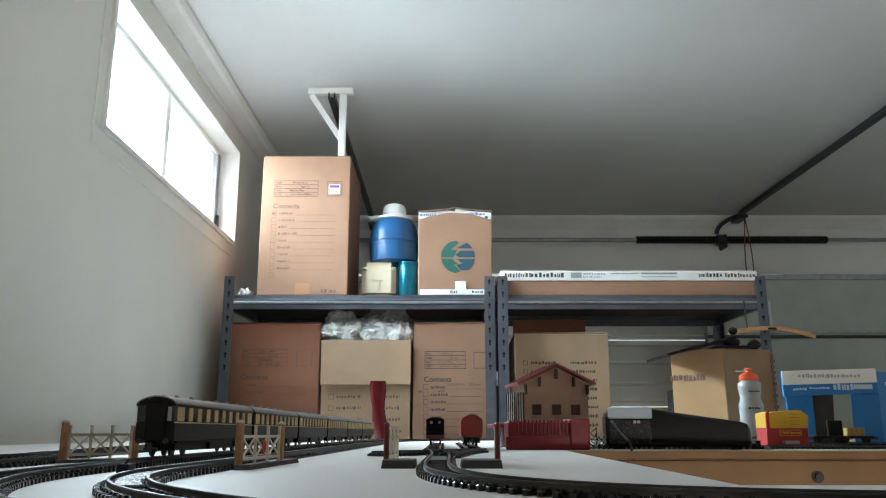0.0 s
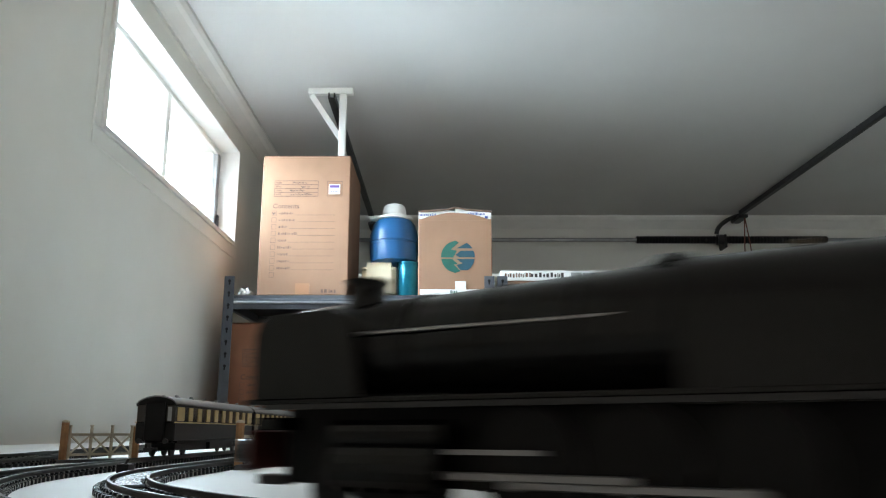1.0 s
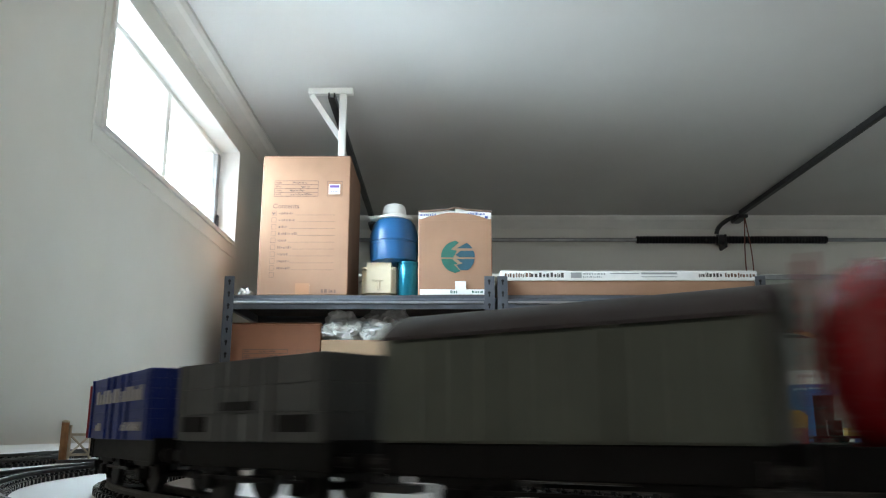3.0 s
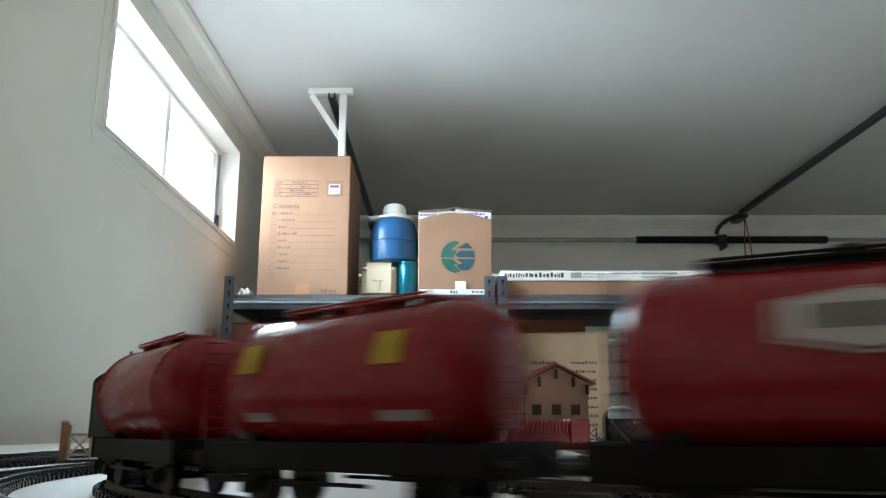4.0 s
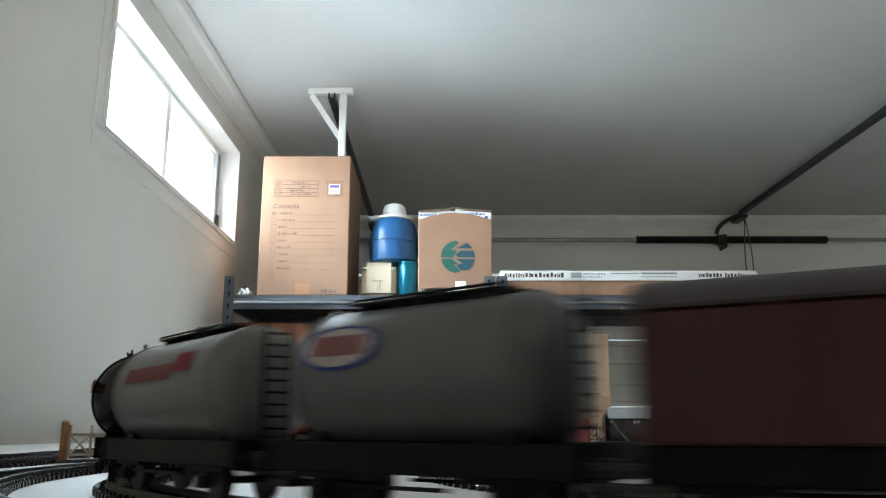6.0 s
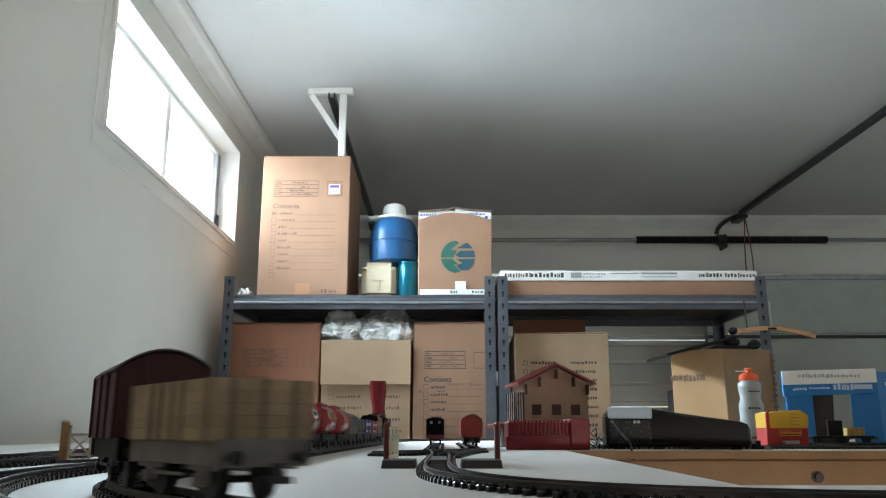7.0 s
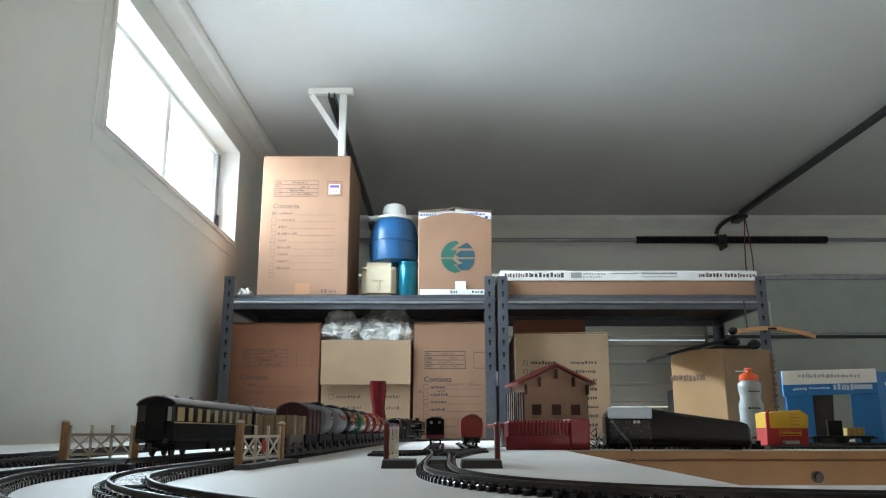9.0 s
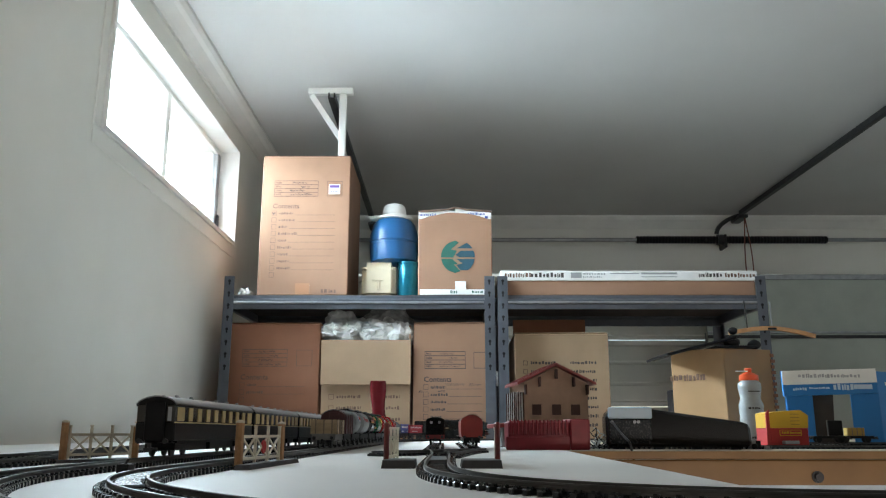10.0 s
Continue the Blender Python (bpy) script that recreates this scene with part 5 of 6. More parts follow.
# ---- parked stock ----
def dining_coach(label):
    c = thing("passenger_coach", pose(0, 0, 0), label, "coach", "parked passenger coaches")
    L, wd = 0.131, 0.0172
    UMBER = mat("umber_coach_paint", (0.010, 0.0105, 0.011), 0.35, spec=0.25, vary=0.1, size=60, bump=0.03) if "umber_coach_paint" not in bpy.data.materials else bpy.data.materials["umber_coach_paint"]
    CREAMC = mat("cream_coach_paint", (0.60, 0.45, 0.20), 0.4, vary=0.08, size=60, bump=0.03) if "cream_coach_paint" not in bpy.data.materials else bpy.data.materials["cream_coach_paint"]
    ROOFC = mat("pale_grey_coach_roof", (0.23, 0.235, 0.235), 0.35, vary=0.1, size=60, bump=0.04) if "pale_grey_coach_roof" not in bpy.data.materials else bpy.data.materials["pale_grey_coach_roof"]
    DARKW = mat("dark_coach_window", (0.02, 0.018, 0.016), 0.12, vary=0.1, bump=0) if "dark_coach_window" not in bpy.data.materials else bpy.data.materials["dark_coach_window"]
    part("lower_body", box(-wd, wd, -L, L, 0.0135, 0.029, 0.0008), UMBER, c, "dark umber lower side")
    part("upper_body", box(-wd + 0.0004, wd - 0.0004, -L, L, 0.029, 0.0445, 0.0006), DARKW, c, "dark window band")
    n = 10
    for x in (-1, 1):
        for k in range(n):
            y = -L + 0.014 + (2 * L - 0.028) * k / (n - 1)
            hw = 0.0085 if k in (0, n - 1) else 0.0052
            part("window_pillar", box(x * wd - 0.0005, x * wd + 0.0005, y - hw, y + hw, 0.0305, 0.0425, 0.0003), CREAMC, c, "cream panel between windows")
        part("cantrail", box(x * wd - 0.0006, x * wd + 0.0006, -L, L, 0.0428, 0.0452, 0.0003), UMBER, c)
        part("waist_line", box(x * wd - 0.0007, x * wd + 0.0007, -L, L, 0.0287, 0.0297), CREAMC, c)
        part("footboard", box(x * 0.0155 - 0.001, x * 0.0155 + 0.001, -L + 0.01, L - 0.01, 0.0115, 0.0132), BLACKP, c)
        part("battery_box", box(x * 0.012 - 0.003, x * 0.012 + 0.003, -0.022, 0.022, 0.0045, 0.0135, 0.0006), BLACKP, c)
    # one solid dark block stands for the undergear and the shade beneath the coach
    part("underframe", box(-0.0115, 0.0115, -L + 0.058, L - 0.058, 0.0045, 0.0134, 0.0006), BLACKP, c)
    arc = [(-wd - 0.0006 + (2 * wd + 0.0012) * k / 16, 0.0448 + 0.0072 * math.sin(math.pi * k / 16) ** 0.6) for k in range(17)]
    part("roof", prism([(x, z + 0.0003) for x, z in arc] + [(x, z - 0.0008) for x, z in reversed(arc)], -L - 0.0008, L + 0.0008), ROOFC, c, "pale grey curved roof", smooth=True)
    part("end_panel", prism(arc + [(wd, 0.0445), (-wd, 0.0445)], -L, L), UMBER, c)
    for y in (-0.1, -0.06, -0.02, 0.02, 0.06, 0.1):
        for x in (-0.006, 0.006):
            part("roof_vent", box(x - 0.0015, x + 0.0015, y - 0.0018, y + 0.0018, 0.0508, 0.0538, 0.0006), ROOFC, c)
    for y, s in ((-L, -1), (L, 1)):
        part("gangway", box(-0.0085, 0.0085, min(y, y + s * 0.0035), max(y, y + s * 0.0035), 0.0135, 0.046, 0.0008), BLACKP, c)
        part("end_window", box(0.0105, 0.0138, y - 0.0004 if s < 0 else y, y if s < 0 else y + 0.0004, 0.0305, 0.0425), GALV, c)
        yc = s * (L - 0.035)
        bg_ = part("bogie", box(-0.0135, 0.0135, yc - 0.021, yc + 0.021, 0.0055, 0.0115, 0.0008), BLACKP, c)
        for q in (-0.0145, 0.0145):
            bm = cyl((-0.0095, yc + q, 0.0062), (0.0095, yc + q, 0.0062), 0.001, seg=8)
            for x in (-1, 1):
                cyl((x * 0.0075, yc + q, 0.0062), (x * 0.0095, yc + q, 0.0062), 0.0062, bm=bm, seg=20)
            part("wheelset", bm, DARKSTEEL, bg_)
    buffers(c, -L, L)
    return c


def parked():
    first = None
    for k in range(6):
        xa, ya, a = line(0.190 + 0.133 + k * 0.273, 0.084)
        m = pose(xa, ya, TABLE + RAIL, 0, 0, -math.degrees(a))
        if first is None:
            first = dining_coach("umber and cream model passenger coach with a grey roof")
            first.matrix_world = m
        else:
            copy_thing(first, m)
    # small black tank engine and a red railcar facing the camera
    e = thing("tank_engine", pose(-0.013, 1.35, TABLE + RAIL), "small black model tank engine with a red buffer beam", "locomotive")
    REDB = mat("red_beam_paint", (0.2, 0.02, 0.02), 0.45)
    part("body", box(-0.0148, 0.0148, 0.004, 0.12, 0.012, 0.028, 0.001), LOCOBLACK, e)
    bm = box(-0.0152, 0.0152, 0.0, 0.03, 0.012, 0.0395, 0.0008)
    part("cab", bm, LOCOBLACK, e)
    arc = [(0.0158 * -math.cos(math.pi * k / 12), 0.0392 + 0.006 * math.sin(math.pi * k / 12)) for k in range(13)]
    part("cab_roof", prism(arc, -0.001, 0.031), LOCOBLACK, e, smooth=True)
    part("boiler", lathe([(0.011, 0.03), (0.011, 0.118), (0.008, 0.121)], seg=24, m=Matrix.Translation((0, 0, 0.03)) @ Matrix.Rotation(radians(-90), 4, "X")), LOCOBLACK, e, smooth=True)
    for x in (-0.0068, 0.0068):
        part("spectacle", cyl((x, -0.0006, 0.0368), (x, 0.0, 0.0368), 0.0024, seg=16), GALV, e, "pale round cab window")
    part("buffer_beam", box(-0.0155, 0.0155, -0.002, -0.0005, 0.0098, 0.0165, 0.0003), REDB, e, "red buffer beam")
    wheelsets(e, (0.02, 0.055, 0.09), 0.0085, BLACKP)
    buffers(e, -0.002, 0.12)
    w = thing("railcar", pose(0.044, 1.24, TABLE + RAIL), "red model passenger coach seen end on", "coach")
    REDC = mat("red_coach_paint", (0.24, 0.02, 0.014), 0.35, vary=0.08, size=60)
    arc = [(-0.0165 + 0.033 * k / 16, 0.038 + 0.0085 * math.sin(math.pi * k / 16) ** 0.7) for k in range(17)]
    part("body", prism([(-0.0155, 0.0135), (-0.0165, 0.02)] + arc + [(0.0165, 0.02), (0.0155, 0.0135)], 0, 0.2), REDC, w, smooth=True)
    part("roof", prism([(x * 1.02, z + 0.0008) for x, z in arc] + [(x, z) for x, z in reversed(arc)], -0.0015, 0.201), mat("brown_roof", (0.17, 0.08, 0.05), 0.5), w, "brown curved roof", smooth=True)
    part("underframe", box(-0.0125, 0.0125, 0.002, 0.198, 0.005, 0.0135, 0.0005), BLACKP, w)
    wheelsets(w, (0.025, 0.055, 0.15, 0.18), 0.0063, BLACKP)
    buffers(w, 0, 0.2)
# ---- scenery on the board ----
POSTW = mat("varnished_gate_post", (0.42, 0.22, 0.10), 0.5, vary=0.15, size=120)
GATEW = mat("cream_gate_plastic", (0.66, 0.58, 0.45), 0.5, vary=0.08, size=120)
REDPOST = mat("dark_red_gate_post", (0.16, 0.022, 0.02), 0.4, vary=0.12, size=120)
RAMP = mat("dark_grey_crossing_ramp", (0.045, 0.043, 0.045), 0.55, vary=0.2, size=120, bump=0.15)


def gate(label, a, b, h, post, disc, posts=(1.0, 1.0)):
    """A lattice crossing gate between two posts on the board at a and b."""
    A, B = Vector((*a, TABLE)), Vector((*b, TABLE))
    d = B - A
    g = thing("crossing_gate", Matrix.Translation(A) @ Matrix.Rotation(math.atan2(d.y, d.x), 4, "Z"), label, "gate", "level crossing gates")
    L = d.length
    for x, k in ((0, posts[0]), (L, posts[1])):
        if k:
            pr = 0.0022 if post is REDPOST else 0.0033
            bm = lathe([(pr, 0.0), (pr, h * k - 0.002), (pr * 1.06, h * k - 0.0015), (pr, h * k)], seg=8, m=Matrix.Translation((x, 0, 0)))
            pst = part("gate_post", bm, post, g)
            part("post_cap", lathe([(pr * 1.1, h * k), (pr * 1.1, h * k + 0.001), (0.001, h * k + 0.0024)], seg=8, m=Matrix.Translation((x, 0, 0))), post if post is REDPOST else GATEW, pst)
    z0, z1 = 0.007, h * 0.70
    x0, x1 = 0.005, L - 0.005
    for z in (z0, z1):
        part("gate_rail", box(x0, x1, -0.0008, 0.0008, z - 0.0011, z + 0.0011), GATEW, g)
    n = 3
    for k in range(n):
        u, v = x0 + (x1 - x0) * k / n, x0 + (x1 - x0) * (k + 1) / n
        for p, q in (((u, z0), (v, z1)), ((u, z1), (v, z0))):
            dz, dx = q[1] - p[1], q[0] - p[0]
            m = Matrix.Translation(((p[0] + q[0]) / 2, 0, (p[1] + q[1]) / 2)) @ Matrix.Rotation(-math.atan2(dz, dx), 4, "Y")
            ln = math.hypot(dx, dz) / 2
            part("brace", box(-ln, ln, -0.0006, 0.0006, -0.0007, 0.0007, m=m), GATEW, g)
    for k in range(n + 1):
        u = x0 + (x1 - x0) * k / n
        up = part("upright", box(u - 0.001, u + 0.001, -0.001, 0.001, 0.003, z1 + 0.006), GATEW, g)
        part("finial", cyl((u, 0, z1 + 0.006), (u, 0, z1 + 0.0085), 0.0012, seg=8, r2=0.0018), GATEW, up)
    if disc:
        m = Matrix.Translation((L * 0.55, 0, (z0 + z1) / 2)) @ Matrix.Rotation(radians(90), 4, "X")
        part("warning_disc", lathe([(0.005, -0.0007), (0.0055, 0.0), (0.005, 0.0007)], seg=24, m=m), mat("red_warning_disc", (0.55, 0.03, 0.03), 0.4), g, "round red warning disc")
    return g


def ramp(label, pts, h=0.006):
    """A crossing ramp over four corners on the board."""
    r = thing("crossing_ramp", pose(0, 0, TABLE), label, "level crossing", "level crossing ramps")
    bm = bmesh.new()
    c = Vector((sum(p[0] for p in pts) / 4, sum(p[1] for p in pts) / 4, 0))
    lo = [bm.verts.new((*p, 0)) for p in pts]
    hi = [bm.verts.new((*(Vector((*p, 0)).lerp(c, 0.06)).xy, h)) for p in pts]
    bm.faces.new(hi)
    bm.faces.new(list(reversed(lo)))
    for i in range(4):
        bm.faces.new((lo[i], lo[(i + 1) % 4], hi[(i + 1) % 4], hi[i]))
    part("deck", bm, RAMP, r)
    return r


def scenery():
    f = thing("crossing_infill", pose(0, 0, TABLE), "smooth grey infill strip between the rails", "level crossing")
    pts = [(*line(-0.15 + 0.2 * i / 24)[:2], 0) for i in range(25)]
    part("strip", sweep(pts, [(-0.0062, 0.0031), (0.0062, 0.0031), (0.0057, 0.0043), (-0.0057, 0.0043)]), mat("smooth_grey_infill", (0.20, 0.235, 0.255), 0.25, vary=0.08, size=40, bump=0.02), f)
    gate("cream lattice crossing gate with a red disc and wooden posts", (-0.1535, 0.614), (-0.142, 0.713), 0.0337, POSTW, True, (1.0, 1.0))
    gate("cream lattice crossing gate between wooden posts by the wall", (-0.340, 0.730), (-0.297, 0.787), 0.0354, POSTW, False, (1.0, 0.9))
    ramp("dark grey crossing ramp between the tracks", [(-0.1515, 0.592), (-0.141, 0.596), (-0.131, 0.745), (-0.149, 0.745)], 0.0036)
    ramp("dark grey crossing ramp by the wall", [(-0.372, 0.722), (-0.335, 0.722), (-0.29, 0.79), (-0.31, 0.80)], 0.003)
    ramp("dark grey crossing ramp of the inner line", [(-0.047, 0.622), (-0.021, 0.622), (-0.021, 0.672), (-0.047, 0.672)], 0.006)
    ramp("dark grey crossing ramp of the inner line", [(0.014, 0.622), (0.0455, 0.622), (0.047, 0.672), (0.014, 0.672)], 0.006)
    ramp("dark grey crossing infill between the rails", [(-0.0105, 0.65), (0.0035, 0.65), (0.0035, 0.75), (-0.0105, 0.75)], 0.0055)
    gate("cream crossing gate on a dark red post, swung open", (-0.0455, 0.655), (-0.041, 0.745), 0.0325, REDPOST, False, (1.0, 0.0))
    gate("cream crossing gate on a dark red post, swung open", (0.0435, 0.65), (0.0475, 0.74), 0.0325, REDPOST, False, (1.0, 0.0))
    # point lever by the outer line
    p = thing("point_lever", pose(-0.215, 0.555, TABLE), "small black point lever box", "lever")
    part("case", box(-0.004, 0.004, -0.006, 0.006, 0, 0.006, 0.0006), BLACKP, p)
    part("lever", cyl((0, 0, 0.006), (0.002, 0, 0.0095), 0.0009, seg=8), DARKSTEEL, p)
    # red plastic piece standing behind the train
    r = thing("red_scoop", pose(-0.200, 2.50, TABLE), "glossy dark red upright plastic moulding", "toy part")
    r.scale = (1.32, 1.3, 1.25)
    bm = bmesh.new()
    rings = []
    for k in range(12):
        u = k / 11
        hw = 0.0165 + 0.002 * math.sin(u * 9) + 0.001 * u
        cx = -0.002 + 0.004 * (1 - u) ** 3 * 4
        ring = []
        for q in range(12):
            a = 2 * math.pi * q / 12
            ring.append(bm.verts.new((cx + hw * math.cos(a), 0.010 * math.sin(a), 0.146 * u)))
        rings.append(ring)
    for a, b in zip(rings, rings[1:]):
        for q in range(12):
            bm.faces.new((a[q], a[(q + 1) % 12], b[(q + 1) % 12], b[q]))
    bm.faces.new(rings[0])
    bm.faces.new(rings[-1])
    part("moulding", bm, mat("dark_red_moulding", (0.13, 0.007, 0.011), 0.22, vary=0.1, size=30, bump=0.02), r, smooth=True)

    # model station
    s = thing("model_station", pose(0.211, 1.50, TABLE, 0, 0, 6), "brown model station building with a red gable roof", "model building")
    TANW = mat("tan_station_wall", (0.36, 0.235, 0.16), 0.7, vary=0.08, size=60, bump=0.1)
    RROOF = mat("red_brown_station_roof", (0.22, 0.03, 0.025), 0.5, vary=0.15, size=60, bump=0.1)
    DKB = mat("dark_brown_station_trim", (0.06, 0.025, 0.018), 0.6)
    W, D, H = 0.0605, 0.11, 0.117
    part("wall", prism([(-W, 0), (W, 0), (W, H), (0, H + 0.03), (-W, H)], 0, D), TANW, s)
    for sx in (-1, 1):
        a = math.atan2(0.03, W)
        ol = [(sx * (W + 0.014), H - 0.0045), (0, H + 0.0315), (0, H + 0.036), (sx * (W + 0.014), H + 0.0005)]
        roof = part("roof", prism(ol, -0.012, D + 0.012), RROOF, s, "red-brown tiled roof")
        for k in range(9):
            y = -0.012 + (D + 0.024) * (k + 0.5) / 9
            ol2 = [(sx * (W + 0.014), H + 0.0007), (0, H + 0.0362), (0, H + 0.0372), (sx * (W + 0.014), H + 0.0017)]
            part("roof_batten", prism(ol2, y - 0.0012, y + 0.0012), RROOF, roof)
    for x in (-0.0375, 0.0, 0.036):
        w = part("window", box(x - 0.0085, x + 0.0085, -0.0016, 0.0, 0.058, 0.077), DKB, s, "dark square window")
        part("window_sill", box(x - 0.0098, x + 0.0098, -0.004, -0.0005, 0.0555, 0.0575), TANW, w)
    for x, z in ((-W + 0.002, H), (-0.032, H + 0.0145), (0, H + 0.029), (0.033, H + 0.0145), (W - 0.002, H)):
        part("bracket", box(x - 0.002, x + 0.002, -0.011, -0.0003, z - 0.022, z - 0.004, 0.0004), DKB, s)
    # glazed porch on the left side
    part("porch", box(-W - 0.016, -W - 0.0005, 0.004, 0.09, 0.045, 0.1), WHITEPAPER, s, "white glazed porch")
    for k in range(5):
        y = 0.006 + 0.08 * k / 4
        part("glazing_bar", box(-W - 0.0185, -W - 0.0162, y - 0.0012, y + 0.0012, 0.045, 0.1), DKB, s)
    for k in range(4):
        x = -W - 0.015 + 0.0045 * k
        part("glazing_bar", box(x - 0.0007, x + 0.0007, 0.0015, 0.0038, 0.045, 0.1), DKB, s)
    part("lean_to_roof", box(-W - 0.055, -W - 0.0165, -0.012, 0.07, 0.046, 0.0535, 0.001, m=Matrix.Rotation(radians(-6), 4, "Y")), RROOF, s, "low red-brown lean-to roof")
    part("lean_to", box(-W - 0.044, -W - 0.0165, 0.0, 0.06, 0.0, 0.040, 0.001), UNDERG, s, "grey lean-to wall")
    part("porch_base", box(-W - 0.016, -W - 0.0005, 0.004, 0.09, 0.0, 0.0445), DKB, s)

    # red corrugated tray on its side in front of the station
    c = thing("red_tray", pose(0.166, 1.262, TABLE, 0, 0, 0), "red ribbed plastic model platform", "toy part")
    REDT = mat("red_tray_plastic", (0.21, 0.010, 0.018), 0.4, vary=0.1, size=60)
    part("body", box(-0.064, 0.031, 0.0, 0.09, 0, 0.044, 0.003), REDT, c)
    part("end_block", box(0.0315, 0.062, -0.004, 0.09, 0, 0.047, 0.002), REDT, c)
    for k in range(16):
        x = -0.061 + 0.0058 * k
        part("rib", box(x - 0.0014, x + 0.0014, -0.0032, 0.002, 0.023, 0.046, 0.0008), REDT, c)
    part("ledge", box(-0.068, 0.031, -0.003, -0.0002, 0.0, 0.02, 0.001), REDT, c)

    # transformer controller; the window's bluish sheen on its slanted end is a painted plate
    k = thing("train_controller", pose(0.375, 1.30, TABLE, 0, 0, -8), "black plastic train controller with a sheen painted on its end", "controller")
    prof = [(-0.112, 0.004), (0.112, 0.004), (0.114, 0.012), (0.113, 0.036), (0.106, 0.042), (-0.034, 0.0625), (-0.042, 0.0675), (-0.102, 0.066), (-0.112, 0.054)]
    GLOSSB = mat("glossy_black_case", (0.004, 0.0042, 0.005), 0.22, vary=0.2, bump=0.02, spec=0.4)
    body = part("case", prism(prof, 0, 0.10), GLOSSB, k)
    body.modifiers.new("soft", "BEVEL").width = 0.004
    part("window_sheen", box(-0.108, -0.038, -0.003, 0.0, 0.048, 0.0665, 0.003, seg=2), mat("pale_blue_sheen_paint", (0.62, 0.74, 0.84), 0.3, 0.0, vary=0.04, size=20, bump=0.02), k, "pale blue patch painted as the window's reflection")
    part("lower_panel", box(-0.106, -0.040, -0.002, 0.0, 0.008, 0.0472, 0.001), mat("dark_grey_panel", (0.012, 0.016, 0.019), 0.25, vary=0.0, bump=0), k, "dark grey socket panel")
    for x in (-0.102, -0.066, -0.060):
        part("terminal", cyl((x, -0.006, 0.043), (x, -0.0021, 0.043), 0.0026, seg=10), GALV, k)
    for x in (-0.09, -0.03, 0.03, 0.09):
        part("foot", box(x - 0.008, x + 0.008, 0.005, 0.015, 0, 0.004), BLACKP, k)
    bm = bmesh.new()
    prev = Vector((-0.104, -0.006, 0.043))
    for q in range(1, 13):
        u = q / 12
        nx = Vector((-0.104 + 0.03 * u, -0.006 - 0.095 * min(1, u * 1.6), 0.043 * (1 - u) ** 1.5 * 1.0 + (0.004 if u < 0.7 else -0.035 * (u - 0.7) / 0.3)))
        cyl(prev, nx, 0.0018, bm=bm, seg=6)
        prev = nx
    part("cable", bm, BLACKP, k, "black cable hanging over the board edge")
    # tangle of wires and bits beside it
    t = thing("wire_tangle", pose(0.262, 1.33, TABLE), "tangle of thin dark wires", "wire")
    rng = random.Random(4)
    for q in range(10):
        bm = bmesh.new()
        p = Vector((rng.uniform(-0.02, 0.02), rng.uniform(-0.01, 0.03), 0.002))
        for i in range(9):
            n = p + Vector((rng.uniform(-0.012, 0.012), rng.uniform(-0.01, 0.01), rng.uniform(-0.012, 0.014)))
            n.z = min(max(n.z, 0.002), 0.034)
            n.x = min(max(n.x, -0.026), 0.026)
            cyl(p, n, 0.0009, bm=bm, seg=5)
            p = n
        part("wire", bm, BLACKP if q % 3 else GALV, t)
    t = thing("small_parts", pose(0.49, 1.30, TABLE), "small black and silver model parts", "toy part")
    for q in range(9):
        x, z = rng.uniform(-0.02, 0.03), 0
        part("piece", box(x - 0.004, x + 0.004, q * 0.004, q * 0.004 + 0.004, 0, rng.uniform(0.004, 0.014), 0.0006), BLACKP if q % 2 else GALV, t)

    # sports bottle
    b = thing("sports_bottle", pose(0.665, 1.74, TABLE), "clear frosted sports bottle with an orange lid", "bottle")
    b.scale = (1, 1, 0.93)
    FROST = mat("frosted_bottle_plastic", (0.36, 0.38, 0.39), 0.25, vary=0.05, size=30)
    ORL = mat("orange_lid_plastic", (0.75, 0.09, 0.02), 0.4, vary=0.05)
    part("body", lathe([(0.022, 0), (0.025, 0.003), (0.0255, 0.05), (0.0245, 0.066), (0.0255, 0.08), (0.0258, 0.09), (0.0205, 0.105), (0.0225, 0.118), (0.0245, 0.128), (0.0235, 0.14), (0.018, 0.146)], seg=32), FROST, b, smooth=True)
    part("lid", lathe([(0.0195, 0.146), (0.0205, 0.148), (0.020, 0.158), (0.012, 0.163), (0.008, 0.164)], seg=28), ORL, b, "orange screw lid", smooth=True)
    part("spout", lathe([(0.007, 0.164), (0.007, 0.170), (0.008, 0.172), (0.006, 0.175)], seg=16), ORL, b, "orange pull spout", smooth=True)
    part("strap", box(-0.03, -0.005, -0.01, -0.006, 0.166, 0.1685), WHITEPAPER, b)
    bm = bmesh.new()
    for x0, x1, z0, z1 in squiggle(-0.014, 0.08, 0.022, 0.005, 4, 900) + [(-0.012, 0.012, 0.1195, 0.1215)] + squiggle(-0.012, 0.014, 0.02, 0.006, 6, 902):
        box(x0, x1, -0.0263, -0.021, z0, z1, bm=bm)
    part("print", bm, INK, b)

    # yellow and red model box
    b = thing("model_box", pose(0.622, 1.46, TABLE, 0, 0, 8), "yellow and red cardboard model box with an open flap", "box")
    YEL = mat("yellow_card", (0.62, 0.36, 0.012), 0.55, vary=0.05, size=30)
    REDK = mat("red_card", (0.42, 0.02, 0.018), 0.5, vary=0.06, size=30)
    part("lower_body", box(-0.035, 0.038, 0, 0.05, 0, 0.034, 0.0008), REDK, b, "red lower half")
    part("upper_body", prism([(-0.035, 0.0342), (0.038, 0.0342), (0.0405, 0.056), (0.026, 0.066), (-0.026, 0.0625), (-0.035, 0.06)], 0, 0.049), YEL, b, "yellow upper half")
